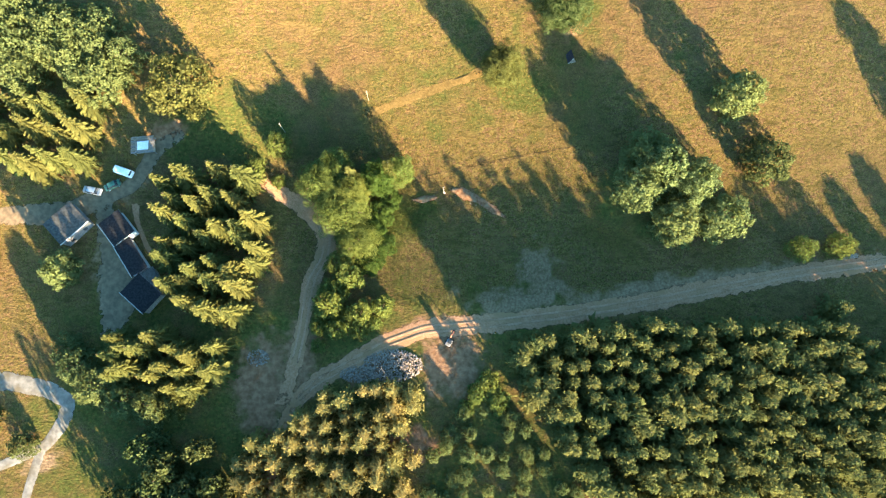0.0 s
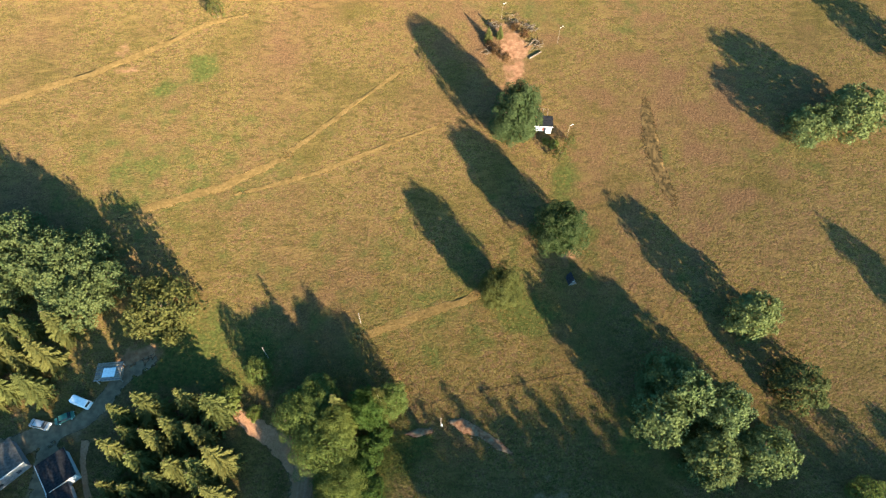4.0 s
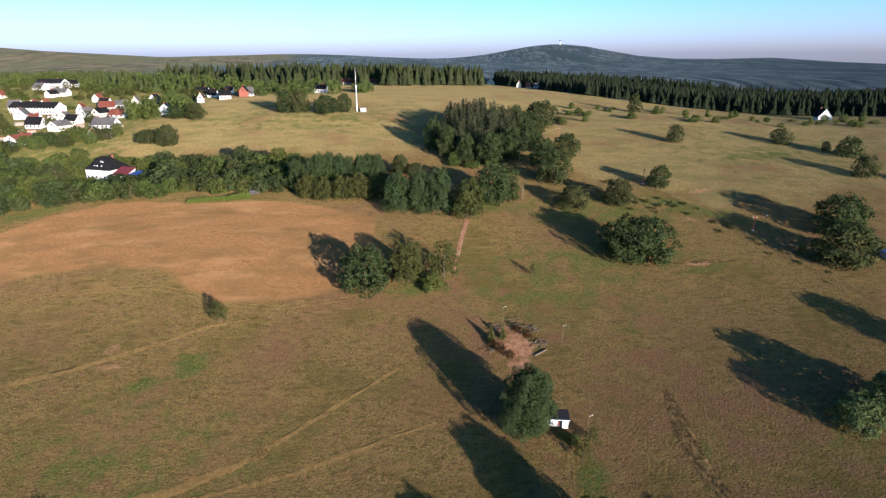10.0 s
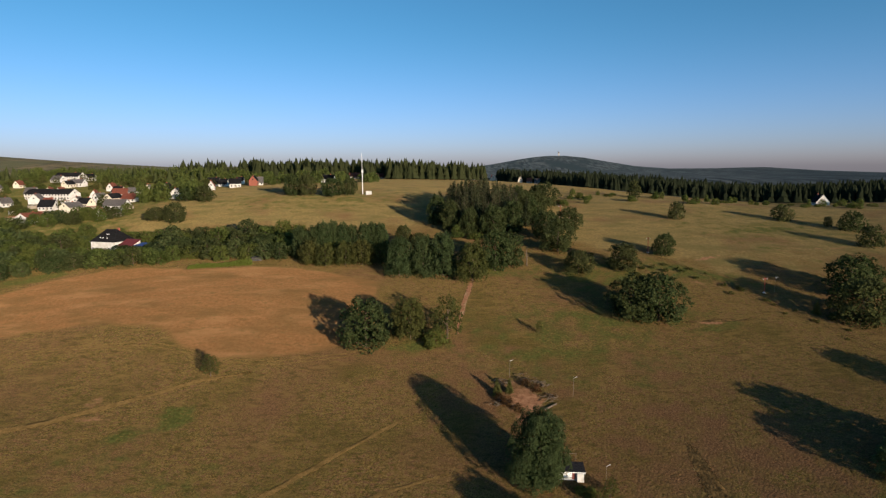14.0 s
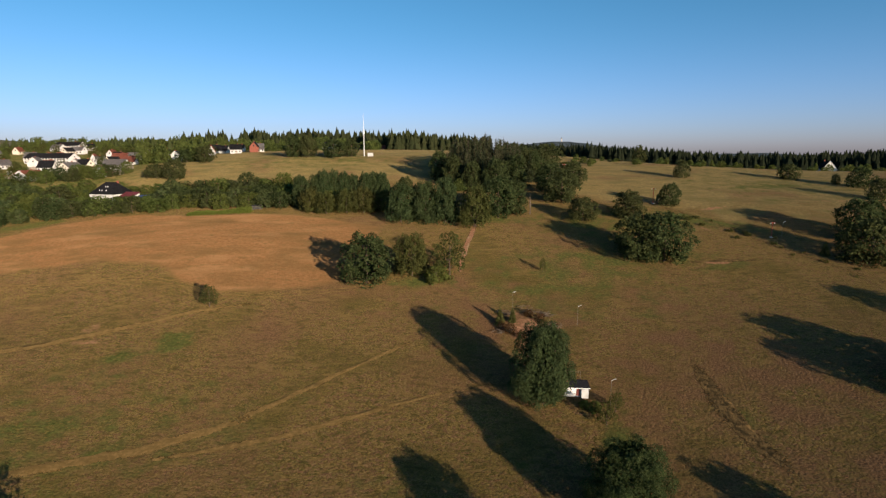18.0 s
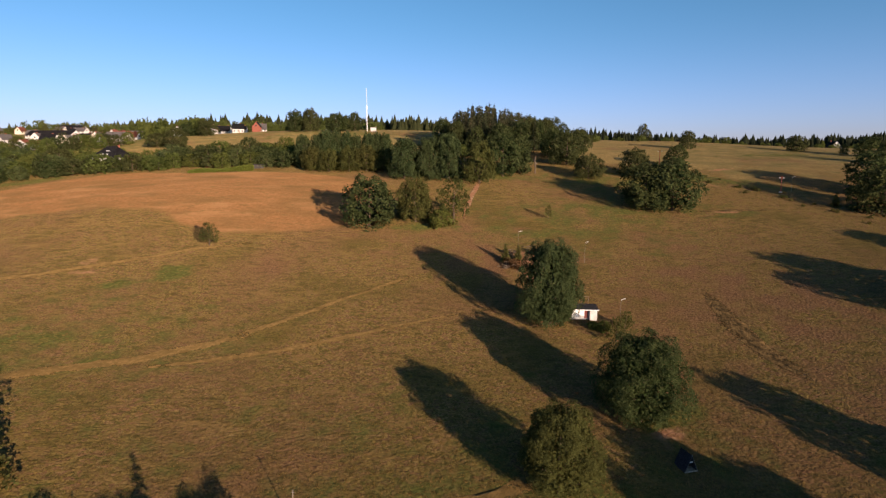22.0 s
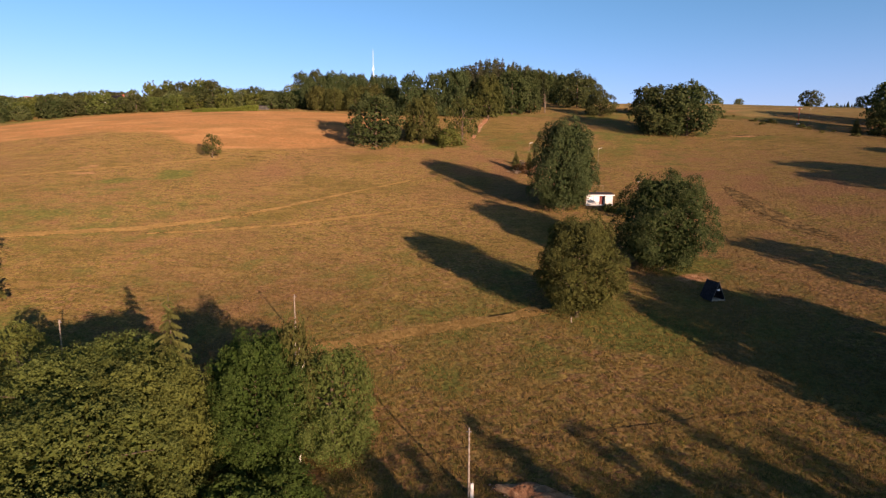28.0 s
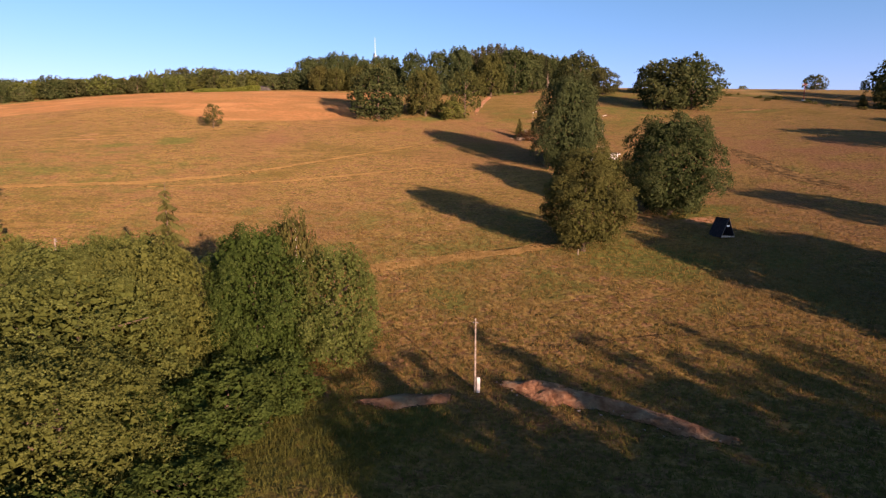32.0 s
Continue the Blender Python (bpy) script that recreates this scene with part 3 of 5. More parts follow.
GREENS = [(0.42, 190, 330, 140, 110), (0.47, 40, 190, 70, 40), (0.5, -90, 400, 120, 70), (0.45, -80, 115, 70, 40), (0.47, 5, 78, 95, 34), (0.74, -9, 41, 9, 9), (0.75, -182, 248, 22, 7, 0.45), (0.95, -75, 152, 6, 6, 0.7), (0.6, 66.2, 122, 3.0, 14, 0.05), (0.5, 65, 109, 6, 2.5, -0.6), (0.75, -85, 143, 9, 5, 0.5), (0.7, 37, 112, 5, 15, -0.2), (0.62, 42, 88, 9, 7), (1.0, 21, 73, 10, 7), (0.9, 37, 93, 7, 8), (0.7, -8, 189, 24, 3, 0.1),
          (0.56, 112, 245, 40, 10, -0.5), (0.60, 75, 245, 45, 28), (0.55, 60, 205, 60, 20), (0.6, 104, 202, 12, 2.5), (0.7, 10, 250, 50, 9), (0.5, -120, 204, 36, 5),
          (0.7, 60, 45, 26, 16), (0.8, -60, 62, 26, 14), (0.85, -14, 37, 8, 11), (0.5, 105, 118, 20, 9),
          (0.95, 109, 248, 21, 5.5, -0.65), (0.95, 100, 198.6, 15, 1.7, 0.06), (0.7, 180, 318, 45, 10, 0.3)]
SOILS = [(0.7, 24.5, 151, 5, 8), (0.62, -100.8, 157.2, 3.5, 5.0), (0.5, -99.5, 149.5, 9, 1.4, 0.1), (0.8, 24, 160, 6.5, 9.5, 0.2), (1.0, -48, -7, 8, 15), (1.0, 2, -1, 10, 10), (0.9, -2, 8, 14, 4.5, 0.1), (0.85, -38, 0, 5, 14), (0.8, -20, -2, 11, 5, 0.3), (1.0, 35.5, 89.5, 3, 2.5), (0.9, -76, 62, 8, 3.5, 0.3), (0.8, -10, -22, 12, 6),
         (0.72, 124, 264, 12, 2.0, 0.45), (0.66, 98, 202.6, 12, 1.7, 0.08), (0.5, 186, 279, 22, 2.5, 0.15), (0.65, 107, 236, 6, 2.2)]
GRITS = [(1.0, 26, 25, 5.5, 7), (0.8, 28, 19, 7, 4), (0.8, 15, 17.2, 9, 2.4, 0.2), (0.55, 2, 16.8, 6, 2.5), (0.95, 66, 20.0, 46, 3.4, 0.14), (0.8, 20, 14.0, 16, 3.0, 0.15), (0.7, -104, -26, 7, 4, 0.4), (0.6, -87, 47, 6, 4), (0.75, -91, 22, 6, 10, 0.2)]
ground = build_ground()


def draped(name, points, width, mat, label, category="track", lift=0.05, ragged=0.25, seed=0, kind="structure", dome=0.0, lumps=0.0):
    """A strip of track that follows the ground, with uneven edges."""
    rng = np.random.default_rng(seed)
    pts = np.array(points, float)
    seg = np.r_[0, np.cumsum(np.hypot(*np.diff(pts, axis=0).T))]
    n = max(4, int(seg[-1] / 0.8))
    s = np.linspace(0, seg[-1], n)
    cx, cy = np.interp(s, seg, pts[:, 0]), np.interp(s, seg, pts[:, 1])
    for _ in range(3):
        cx[1:-1], cy[1:-1] = (cx[:-2] + 2 * cx[1:-1] + cx[2:]) / 4, (cy[:-2] + 2 * cy[1:-1] + cy[2:]) / 4
    tx, ty = np.gradient(cx), np.gradient(cy)
    l = np.hypot(tx, ty)
    tx, ty = tx / l, ty / l
    half = np.broadcast_to(np.asarray(width, float), (1,)) / 2 if np.ndim(width) == 0 else np.interp(s, np.linspace(0, seg[-1], len(width)), width) / 2
    rows = []
    for k in np.linspace(-1, 1, 7):
        rough = np.convolve(np.pad(rng.uniform(-ragged, ragged, n), 3, mode='wrap'), np.ones(7) / 7, mode='valid') * 1.8
        w = half * k * (1 + (rough if abs(k) == 1 else 0))
        x, y = cx - ty * w, cy + tx * w
        rows.append(np.stack([x, y, height(x, y) + lift * (1 - 0.8 * (abs(k) == 1)) + (dome + lumps * np.array([noise.noise(Vector((a * 0.9, b * 0.9, seed))) + 0.5 * noise.noise(Vector((a * 2.3, b * 2.3, seed))) for a, b in zip(x, y)])) * (1 - k * k)], 1))
    verts = np.stack(rows, 1).reshape(-1, 3)
    i = (np.arange(n - 1)[:, None] * 7 + np.arange(6)[None]).ravel()
    me = mesh_from(name, verts, np.stack([i, i + 7, i + 8, i + 1], 1), mat, True)
    ends = np.minimum(1, 6 * np.minimum(np.arange(n), np.arange(n)[::-1]) / n)
    solid = (1 - np.abs(np.linspace(-1, 1, 7)) ** 2.2)[None] * ends[:, None]
    me.attributes.new("solid", "FLOAT", "POINT").data.foreach_set("value", solid.ravel().astype(np.float32))
    return tagged(new(name, me), label, category, kind=kind)


draped("road", [(140, 29.5), (125, 27), (95, 23), (80, 20), (56, 15.5), (33, 12), (10, 9.3), (-5, 8), (-16, 4), (-25, -1), (-34, -6), (-39, -11), (-42, -18), (-47, -40)],
       [3.5, 4.8, 5.0, 5.2, 5.2, 5.6, 5.4, 4.6, 4.4], GRAVEL, "gravel farm road with worn wheel tracks", "road", 0.08)
draped("road", [(-42.5, -12), (-39.6, -1), (-38, 7.4), (-37, 16), (-35.8, 22), (-32.4, 28), (-32, 33.4), (-35.3, 38.9), (-40.9, 43.6), (-45.7, 45.7), (-52, 50)], [4.6, 4.0, 3.6, 3.8, 4.6, 5.4, 5.6, 5.0, 4.2, 3.0], GRAVEL, "narrow gravel drive winding up beside spruces", "road", 0.12, seed=2)
ROAD_LINE = [(138, 29.2), (124, 26.9), (95, 23), (80, 20), (56, 15.5), (33, 12), (10, 9.3), (-5, 8), (-16, 4), (-25, -1), (-34, -6), (-39, -11), (-42, -18)]
DRIVE_LINE = [(-40.4, -4), (-38, 7.4), (-37, 16), (-35.8, 22), (-32.4, 28), (-32, 33.4), (-35.3, 38.9)]
for line, off, k in ((ROAD_LINE, 0.85, 0), (ROAD_LINE, -0.85, 1), (DRIVE_LINE, 0.8, 2), (DRIVE_LINE, -0.8, 3)):
    side = [(x, y + off) for x, y in line] if k < 2 else [(x + off, y) for x, y in line]
    draped("wheel_track", side, 0.75, PACKED, "pale packed wheel track along the gravel road", "wheel track", 0.16, 0.7, 40 + k)
draped("track", [(-160, 130), (-127, 141), (-107, 149.5), (-93.7, 157), (-74.7, 169.3), (-60, 174)], [1.6, 2.6, 2.8, 2.2, 1.2], PALE_TRACK, "pale strip of mown dry grass", seed=3, ragged=0.6)
draped("track", [(-90, 100), (-80, 104), (-61.6, 111), (-48.4, 119), (-44, 122.5)], [1.2, 2.6, 2.8, 2.0], PALE_TRACK, "faint pale foot track in dry grass", seed=4, ragged=0.7)
draped("track", [(-22, 67), (-7.8, 72.1), (11.5, 79)], [2.0, 3.0, 2.6], PALE_TRACK, "mown orange-brown strip of dry grass", lift=0.025, seed=6, ragged=0.6)
for off in (-0.9, 0.9):
    draped("track", [(-156, 184 + off), (-127, 187 + off), (-99, 188 + off), (-88, 185 + off), (-76, 180 + off), (-55, 178.5 + off), (-32, 183.5 + off), (-14, 191 + off)], 0.5, PALE_TRACK, "wheel rut through grass along field edge", seed=7, ragged=0.5)
draped("track", [(5, 196), (6, 204), (9, 222), (13, 241)], [1.0, 2.2, 2.2, 1.8], SOIL, "worn reddish dirt path up the slope", seed=8, ragged=0.5)
draped("track", [(86, 203), (98, 203.8), (114, 204.5)], [0.8, 2.2, 0.8], FURROW, "dark bare soil strip in meadow", seed=9, ragged=0.5)


# ---- planting ----
BUILDERS = {
    "dark": lambda k: broad_tree("broadleaf_tree", "tree", 11 + k, LEAF, BARK, 2300, 0.029, 14, 0.02),
    "olive": lambda k: broad_tree("beech_tree", "tree", 31 + k, LEAF_OLIVE, BARK, 2600, 0.026, 13, 0.05),
    "pale": lambda k: broad_tree("willow_tree", "tree", 51 + k, LEAF_PALE, BARK, 3400, 0.026, 14, 0.04),
    "tall": lambda k: broad_tree("poplar_tree", "tree", 71 + k, LEAF_BLUE, BARK, 4200, 0.023, 15, 0.02, 1.2, 0.35),
    "near": lambda k: broad_tree("broadleaf_tree", "tree", 191 + k, LEAF, BARK, 22000, 0.0095, 20, 0.02, foot=0.5),
    "near_maple": lambda k: broad_tree("maple_tree", "tree", 351 + k, LEAF_MAPLE, BARK, 24000, 0.0085, 22, 0.0),
    "near_olive": lambda k: broad_tree("broadleaf_tree", "tree", 201 + k, LEAF_OLIVE, BARK, 22000, 0.0085, 20, 0.05, foot=0.45),
    "near_pale": lambda k: broad_tree("willow_tree", "tree", 211 + k, WILLOW, BARK, 11000, 0.0095, 16, 0.0),
    "round": lambda k: broad_tree("willow_tree", "tree", 371 + k, WILLOW, BARK, 3600, 0.017, 15, 0.0),
    "birch": lambda k: broad_tree("birch_tree", "tree", 221 + k, LEAF_OLIVE, BIRCH, 2600, 0.016, 14, 0.25, 1.3, 0.3),
    "bush": lambda k: broad_tree("bush", "bush", 91 + k, WILLOW, BARK, 900, 0.05, 8, 0.0, category="bush"),
    "far": lambda k: broad_tree("maple_tree", "tree", 111 + k, LEAF, BARK, 680, 0.05, 11, 0.02),
    "far_olive": lambda k: broad_tree("beech_tree", "tree", 121 + k, WILLOW, BARK, 620, 0.052, 10, 0.02),
    "spruce": lambda k: spruce("spruce_tree", "tree", 131 + k, NEEDLE),
    "pine": lambda k: spruce("pine_tree", "tree", 151 + k, PINE, 9, 8, 0.02, 0.12, 1.05, 3, 0.55, 1.2),
    "conifer": lambda k: spruce("young_conifer", "tree", 231 + k, YOUNG, 10, 8, 0.07, 0.03, 1.0, 3, 0.58, 1.75),
    "shrub": lambda k: broad_tree("shrub", "shrub", 241 + k, LEAF_MAPLE, BARK, 4200, 0.024, 9, 0.0, category="bush"),
    "near_willow": lambda k: broad_tree("willow_tree", "tree", 261 + k, WILLOW, BARK, 21000, 0.0076, 26, 0.0),
    "hill": lambda k: spruce("spruce_tree", "tree", 281 + k, HILL, 13, 8, twigs=3, full=0.72, heart=1.0),
    "sparse": lambda k: broad_tree("ash_tree", "tree", 291 + k, LEAF_OLIVE, BARK, 1100, 0.024, 9, 0.16, 0.7),
    "far_pale": lambda k: broad_tree("willow_tree", "tree", 311 + k, LEAF_GREY, BARK, 620, 0.052, 10, 0.02),
    "leafy": lambda k: broad_tree("broadleaf_tree", "tree", 321 + k, LEAF_GREY, BARK, 1600, 0.033, 14, 0.03),
    "garden": lambda k: broad_tree("garden_tree", "tree", 331 + k, LEAF_OLIVE, BARK, 240, 0.07, 9, 0.02),
    "hero": lambda k: broad_tree("poplar_tree", "tree", 341 + k, LEAF_BLUE, BARK, 22000, 0.0095, 20, 0.02, 1.1, 0.15, foot=0.45),
    "dry": lambda k: broad_tree("dry_bush", "bush", 361 + k, DRY_LEAF, BARK, 420, 0.05, 7, 0.0, category="bush"),
}
VARIANTS = {"round": 2, "dark": 4, "olive": 3, "pale": 3, "tall": 3, "near": 3, "near_olive": 2, "near_pale": 1, "birch": 1, "bush": 3, "far": 4, "far_olive": 3, "spruce": 4, "pine": 3, "conifer": 4, "shrub": 3, "dry": 2, "near_maple": 1, "hero": 1, "far_pale": 3, "leafy": 3, "garden": 3, "sparse": 2, "near_willow": 3, "hill": 3}
MADE = {}
pick = random.Random(5)


def plant(kind, x, y, tall, wide, label, group="", sink=0.15):
    key = (kind, pick.randrange(VARIANTS[kind]))
    m = on_ground(x, y, sink, pick.uniform(0, 360), wide, tall)
    if key in MADE:
        old = MADE[key].scale
        ob = copy_thing(MADE[key], m @ Matrix.Diagonal((1 / old.x, 1 / old.y, 1 / old.z, 1)))
    else:
        ob = MADE[key] = BUILDERS[kind](key[1])
        ob.matrix_basis = m
    tagged(ob, label)
    if group:
        tagged(ob, group=group)
    return ob


draped("track", [(-8, 49.7), (10, 53.6), (33, 57.9), (42, 59)], [0.4, 1.0, 0.9, 0.3], FURROW, "faint dark ditch line across the lower meadow", seed=18, ragged=0.8)
draped("furrow", [(63.6, 142), (63.4, 132), (63.5, 122.4), (64.2, 114), (66.0, 108), (68.0, 102)], [2.4, 4.8, 6.4, 6.0, 5.0, 2.4], FURROW, "dark overgrown drainage furrow in the meadow", "furrow", 0.05, 0.6, 11)
draped("track", [(-60, 108), (-45.2, 112.4), (-32, 117.4), (-12.1, 127), (3.4, 132.8)], [1.0, 1.5, 1.6, 0.8], PALE_TRACK, "faint pale foot track in dry grass", seed=14, ragged=0.8)
draped("track", [(-46, 121), (-34.5, 131.8), (-26, 139.5), (-16.8, 147.7), (-8, 155)], [1.6, 1.8, 1.5, 0.8], PALE_TRACK, "faint pale foot track in dry grass", seed=15, ragged=0.8)
for off in (-0.8, 0.8):
    draped("track", [(79.5 + off, 284), (105.6 + off, 260.5), (122 + off, 227), (134.5 + off, 204), (143 + off, 190), (153 + off, 175.6), (166 + off, 160)], 0.6, FURROW, "dark wheel rut down the lift slope", seed=16, ragged=0.6)


def fill(kind, outline, step, tall, wide, label, group, seed, jitter=0.35, keep=1.0):
    """Trees over an outlined stand, on an uneven grid."""
    rng = np.random.default_rng(seed)
    o = np.array(outline, float)
    for gx in np.arange(o[:, 0].min(), o[:, 0].max(), step):
        for gy in np.arange(o[:, 1].min(), o[:, 1].max(), step):
            x, y = gx + rng.uniform(-jitter, jitter) * step, gy + rng.uniform(-jitter, jitter) * step
            if rng.random() < keep and inside(x, y, outline, 0.01) > 0.5:
                k = rng.uniform(0.8, 1.15)
                plant(kind, x, y, rng.uniform(*tall), rng.uniform(*wide) * k, label, group)


# single trees of the slope
plant("hero", 22.8, 127.6, 19.8, 15.8, "dense blue-green broadleaf tree beside the small white hut")
plant("near", 32.2, 93.4, 15.8, 15.2, "round leafy linden on the meadow slope")
plant("near_olive", 15.3, 77.0, 14.0, 12.4, "loose-crowned beech with hanging branches on the slope")
plant("dark", -26.1, 188.0, 17.0, 18.0, "dark round maple at the brown field's corner", "trees at the field corner")
plant("olive", -11.4, 193.0, 15.2, 12.5, "olive-green broadleaf tree among field-corner trees", "trees at the field corner")
plant("sparse", 1.5, 194.0, 15.5, 12.5, "pale thin-leaved tree among field-corner trees", "trees at the field corner")
plant("bush", -2.8, 189.6, 6.0, 9.5, "green bush under the field-corner trees", "trees at the field corner")
plant("sparse", -72.5, 171.5, 7.4, 6.0, "small lone tree at the edge of the brown field")
plant("dark", 70.5, 206.5, 17.0, 19.0, "large dark round tree on the slope", "pair of dark trees")
plant("dark", 79.0, 204.5, 18.0, 19.5, "large dark round tree on the slope", "pair of dark trees")
plant("dark", 163.4, 223.0, 17.5, 21.0, "tall dark broadleaf tree beside the lift slope", "trees by the lift slope")
plant("dark", 151.0, 201.0, 17.5, 21.0, "tall dark broadleaf tree beside the lift slope", "trees by the lift slope")
plant("spruce", 139.5, 208.5, 6.0, 4.0, "young spruce beside tall broadleaf trees", "trees by the lift slope")
plant("dark", 79.7, 250.0, 12.2, 13.5, "round dark tree in the upper meadow")
plant("dark", 104.6, 268.0, 10.8, 10.8, "small round tree beside a drag-lift post")
for x, y, h, w in [(59.2, 246.5, 10.5, 13.5), (55.5, 274, 16.5, 17), (69, 311, 14, 14.5), (54, 296, 15.4, 14), (67, 388, 17, 23)]:
    plant("dark", x, y, h, w, "dark green broadleaf tree below the wood", "trees below the wood")
for x, y, h, w, k in [(-18.9, 243.5, 17.5, 14, "tall"), (-8.5, 244, 18, 13, "tall"), (0, 243.5, 19.7, 14, "tall"), (12.6, 238.5, 17.5, 14, "olive"), (23.2, 249.5, 19, 16, "dark"), (31.1, 254, 16, 11, "dark")]:
    plant(k, x, y, h, w, "leafy tree in the row above the field", "tree row above the field")
for x, y, h, w in [(141, 344, 11, 9.5), (205, 345, 9.5, 12.5), (222, 328, 6.4, 5), (229, 318, 11.7, 14), (213, 282, 11.8, 12), (150, 450, 13.5, 11), (240, 262, 10, 11)]:
    plant("far", x, y, h, w, "lone round tree on the open upper meadow", "trees on the upper meadow")
scatter = random.Random(8)
for i in range(46):
    x, y = scatter.uniform(80, 330), scatter.uniform(395, 470)
    plant("far_olive" if i % 2 else "bush", x, y - abs(x - 200) * 0.1, scatter.uniform(2.0, 6.0), scatter.uniform(3, 7), "low scrub tree along the upper meadow", "meadow scrub")
plant("pale", 107, 124.5, 10.0, 14.0, "broad spreading ash on the meadow", "spreading ashes")
plant("pale", 118.5, 126.5, 14.2, 17.5, "broad spreading ash on the meadow", "spreading ashes")
plant("dark", 150, 150, 14, 16, "dark round tree at the meadow's far side")
for x, y, h, w in [(54.8, 54.7, 14.5, 12.5), (51.8, 45.1, 16, 13), (66.7, 46.5, 15.5, 13), (62, 36.2, 13, 13), (75.3, 38, 11.5, 14), (58, 50, 18, 12.5)]:
    plant("pale", x, y, h, w, "silvery willow in the clump by the farm road", "willow clump")
plant("dark", 87, 53, 11, 13, "dark bush-like tree beside the willow clump", "willow clump")
plant("pale", 78, 68.7, 15.5, 12.5, "slender pale birch on the lower meadow")
plant("conifer", 104, 13.3, 10, 8, "bushy conifer at the end of the farm road")
for x, y, h, w, k in [(-32.5, 47.3, 11.8, 14, "near_willow"), (-17.6, 48.2, 12.8, 10.0, "near_maple"), (-26.5, 39.7, 12.0, 16, "near_willow"), (-22.5, 31.5, 9.5, 12, "near_willow"), (-11.8, 50.5, 10.5, 9, "near_pale"), (-24.5, 44.5, 12.8, 11, "near_willow"), (-29.5, 50.5, 11.5, 12, "near_willow")]:
    plant(k, x, y, h, w, "leafy roadside tree at the bend of the drive", "trees at the drive bend")
plant("birch", -14.6, 49.6, 13.8, 4.8, "thin birch with white stem above roadside trees", "trees at the drive bend")
plant("spruce", -24.4, 48.0, 16.4, 6.5, "spruce tip rising out of roadside trees", "trees at the drive bend")
for x, y, h, w in [(-17, 40, 5, 8), (-14.5, 44, 4.0, 6), (-19, 35, 5.5, 8), (-16, 31, 4, 7), (-20, 26, 5, 8)]:
    plant("shrub", x, y, h, w, "dense leafy shrub under the roadside trees", "roadside shrubs")
plant("round", -28.5, 25.5, 7.5, 7.5, "small leafy tree between the two roads", "roadside bushes")
plant("round", -29.8, 18.5, 7.0, 7.0, "small leafy tree between the two roads", "roadside bushes")
for x, y, w in [(-25, 22, 8), (-30, 15, 8), (-22, 12, 7), (-16, 14, 6), (-28, 8, 6)]:
    plant("bush", x, y, w * 1.15, w, "leafy roadside bush between the two roads", "roadside bushes")
for x, y, w in [(-52.4, 51.6, 7.0), (-45.7, 48.4, 4.0)]:
    plant("bush", x, y, w * 0.7, w, "bright green bush by the drive", "bushes by the drive")
plant("round", -45.0, 57.2, 8.6, 7.4, "bright leafy tree by the drive", "bushes by the drive")
plant("olive", -69.9, 72, 15, 18, "broad leafy tree at the farmstead", "farmstead trees")
for x, y, h, w in [(-110, 90, 14, 13), (-101, 86, 13.5, 12), (-93, 83, 13, 11), (-89, 75, 12.5, 10), (-97, 78, 12, 10), (-84.5, 80, 11, 9)]:
    plant("leafy", x, y, h, w, "broad pale tree at the farmstead", "farmstead trees")
plant("pale", -101.0, 23.5, 11, 9.5, "leafy tree on the edge of the farmyard", "farmstead trees")
for x, y, w in [(34.2, 124.4, 3.2), (32.0, 125.6, 2.4)]:
    plant("bush", x, y, w * 0.8, w, "green shrub below the small white hut", "hut shrubs")
plant("sparse", 35.6, 119.6, 6.0, 4.2, "thin-stemmed young tree below the small white hut", "hut shrubs")
plant("spruce", 16.1, 163.4, 5.6, 3.6, "small spruce beside the brush heap", "heap spruces")
plant("spruce", 19.9, 164.5, 5.0, 3.0, "small spruce beside the brush heap", "heap spruces")
for x, y, w in [(18.5, 158.5, 4.0), (21.5, 156, 3.2), (16.5, 161, 3.0), (28, 165, 3.4), (25, 168, 3.0)]:
    plant("dry", x, y, w * 0.75, w, "dry reddish-brown bush by the brush heap", "heap bushes")
plant("sparse", 38.8, 124.0, 5.0, 3.4, "thin light-leaved young tree beside the hut")
plant("sparse", 34, 196.5, 5.2, 2.4, "thin young sapling alone in the grass")

fill("spruce", [(-122, 64), (-92, 60), (-93, 52), (-99, 49), (-122, 46)], 6.5, (14, 18), (7, 9), "tall spruce of the wood behind the farmstead", "farmstead spruces", 19)

for x, y, h, w in [(-98, 3.0, 8, 8), (-95, -1.5, 9.5, 10), (-89, -6.5, 10, 11), (-82, -10.5, 9.5, 10.5), (-75, -11.5, 9, 10)]:
    plant("leafy", x, y, h, w, "grey-green leafy tree beside the lower spruces", "lower leafy trees")
for x, y in [(96.7, 29.6), (107.3, 30.6)]:
    plant("round", x, y, 7.0, 8.0, "bright green rounded bush beside the farm road", "roadside bushes")
for x, y, h, w in [(-31.5, 14, 5.0, 6.5), (-27, 10.5, 4.2, 6.0), (-22.5, 8.6, 3.6, 6.0), (-33, 8.5, 4.0, 5.0), (-28.5, 17.5, 5.2, 6.0), (-33.5, 3.5, 3.0, 4.0), (-18.5, 9.5, 2.6, 4.0)]:
    plant("bush", x, y, h, w, "bright leafy bush between drive and farm road", "drive bushes")
for x, y, h, w in [(9, -9, 3.6, 6.0), (12, -6, 4.2, 6.5), (14.5, -11, 4.0, 6.0), (6.5, -12.5, 2.4, 4.5)]:
    plant("bush", x, y, h, w, "sunlit leafy bush on the edge of the plantation", "clearing bushes")
plant("tall", 133, 60, 17.6, 11, "tall broadleaf tree alone at the meadow's lower edge")
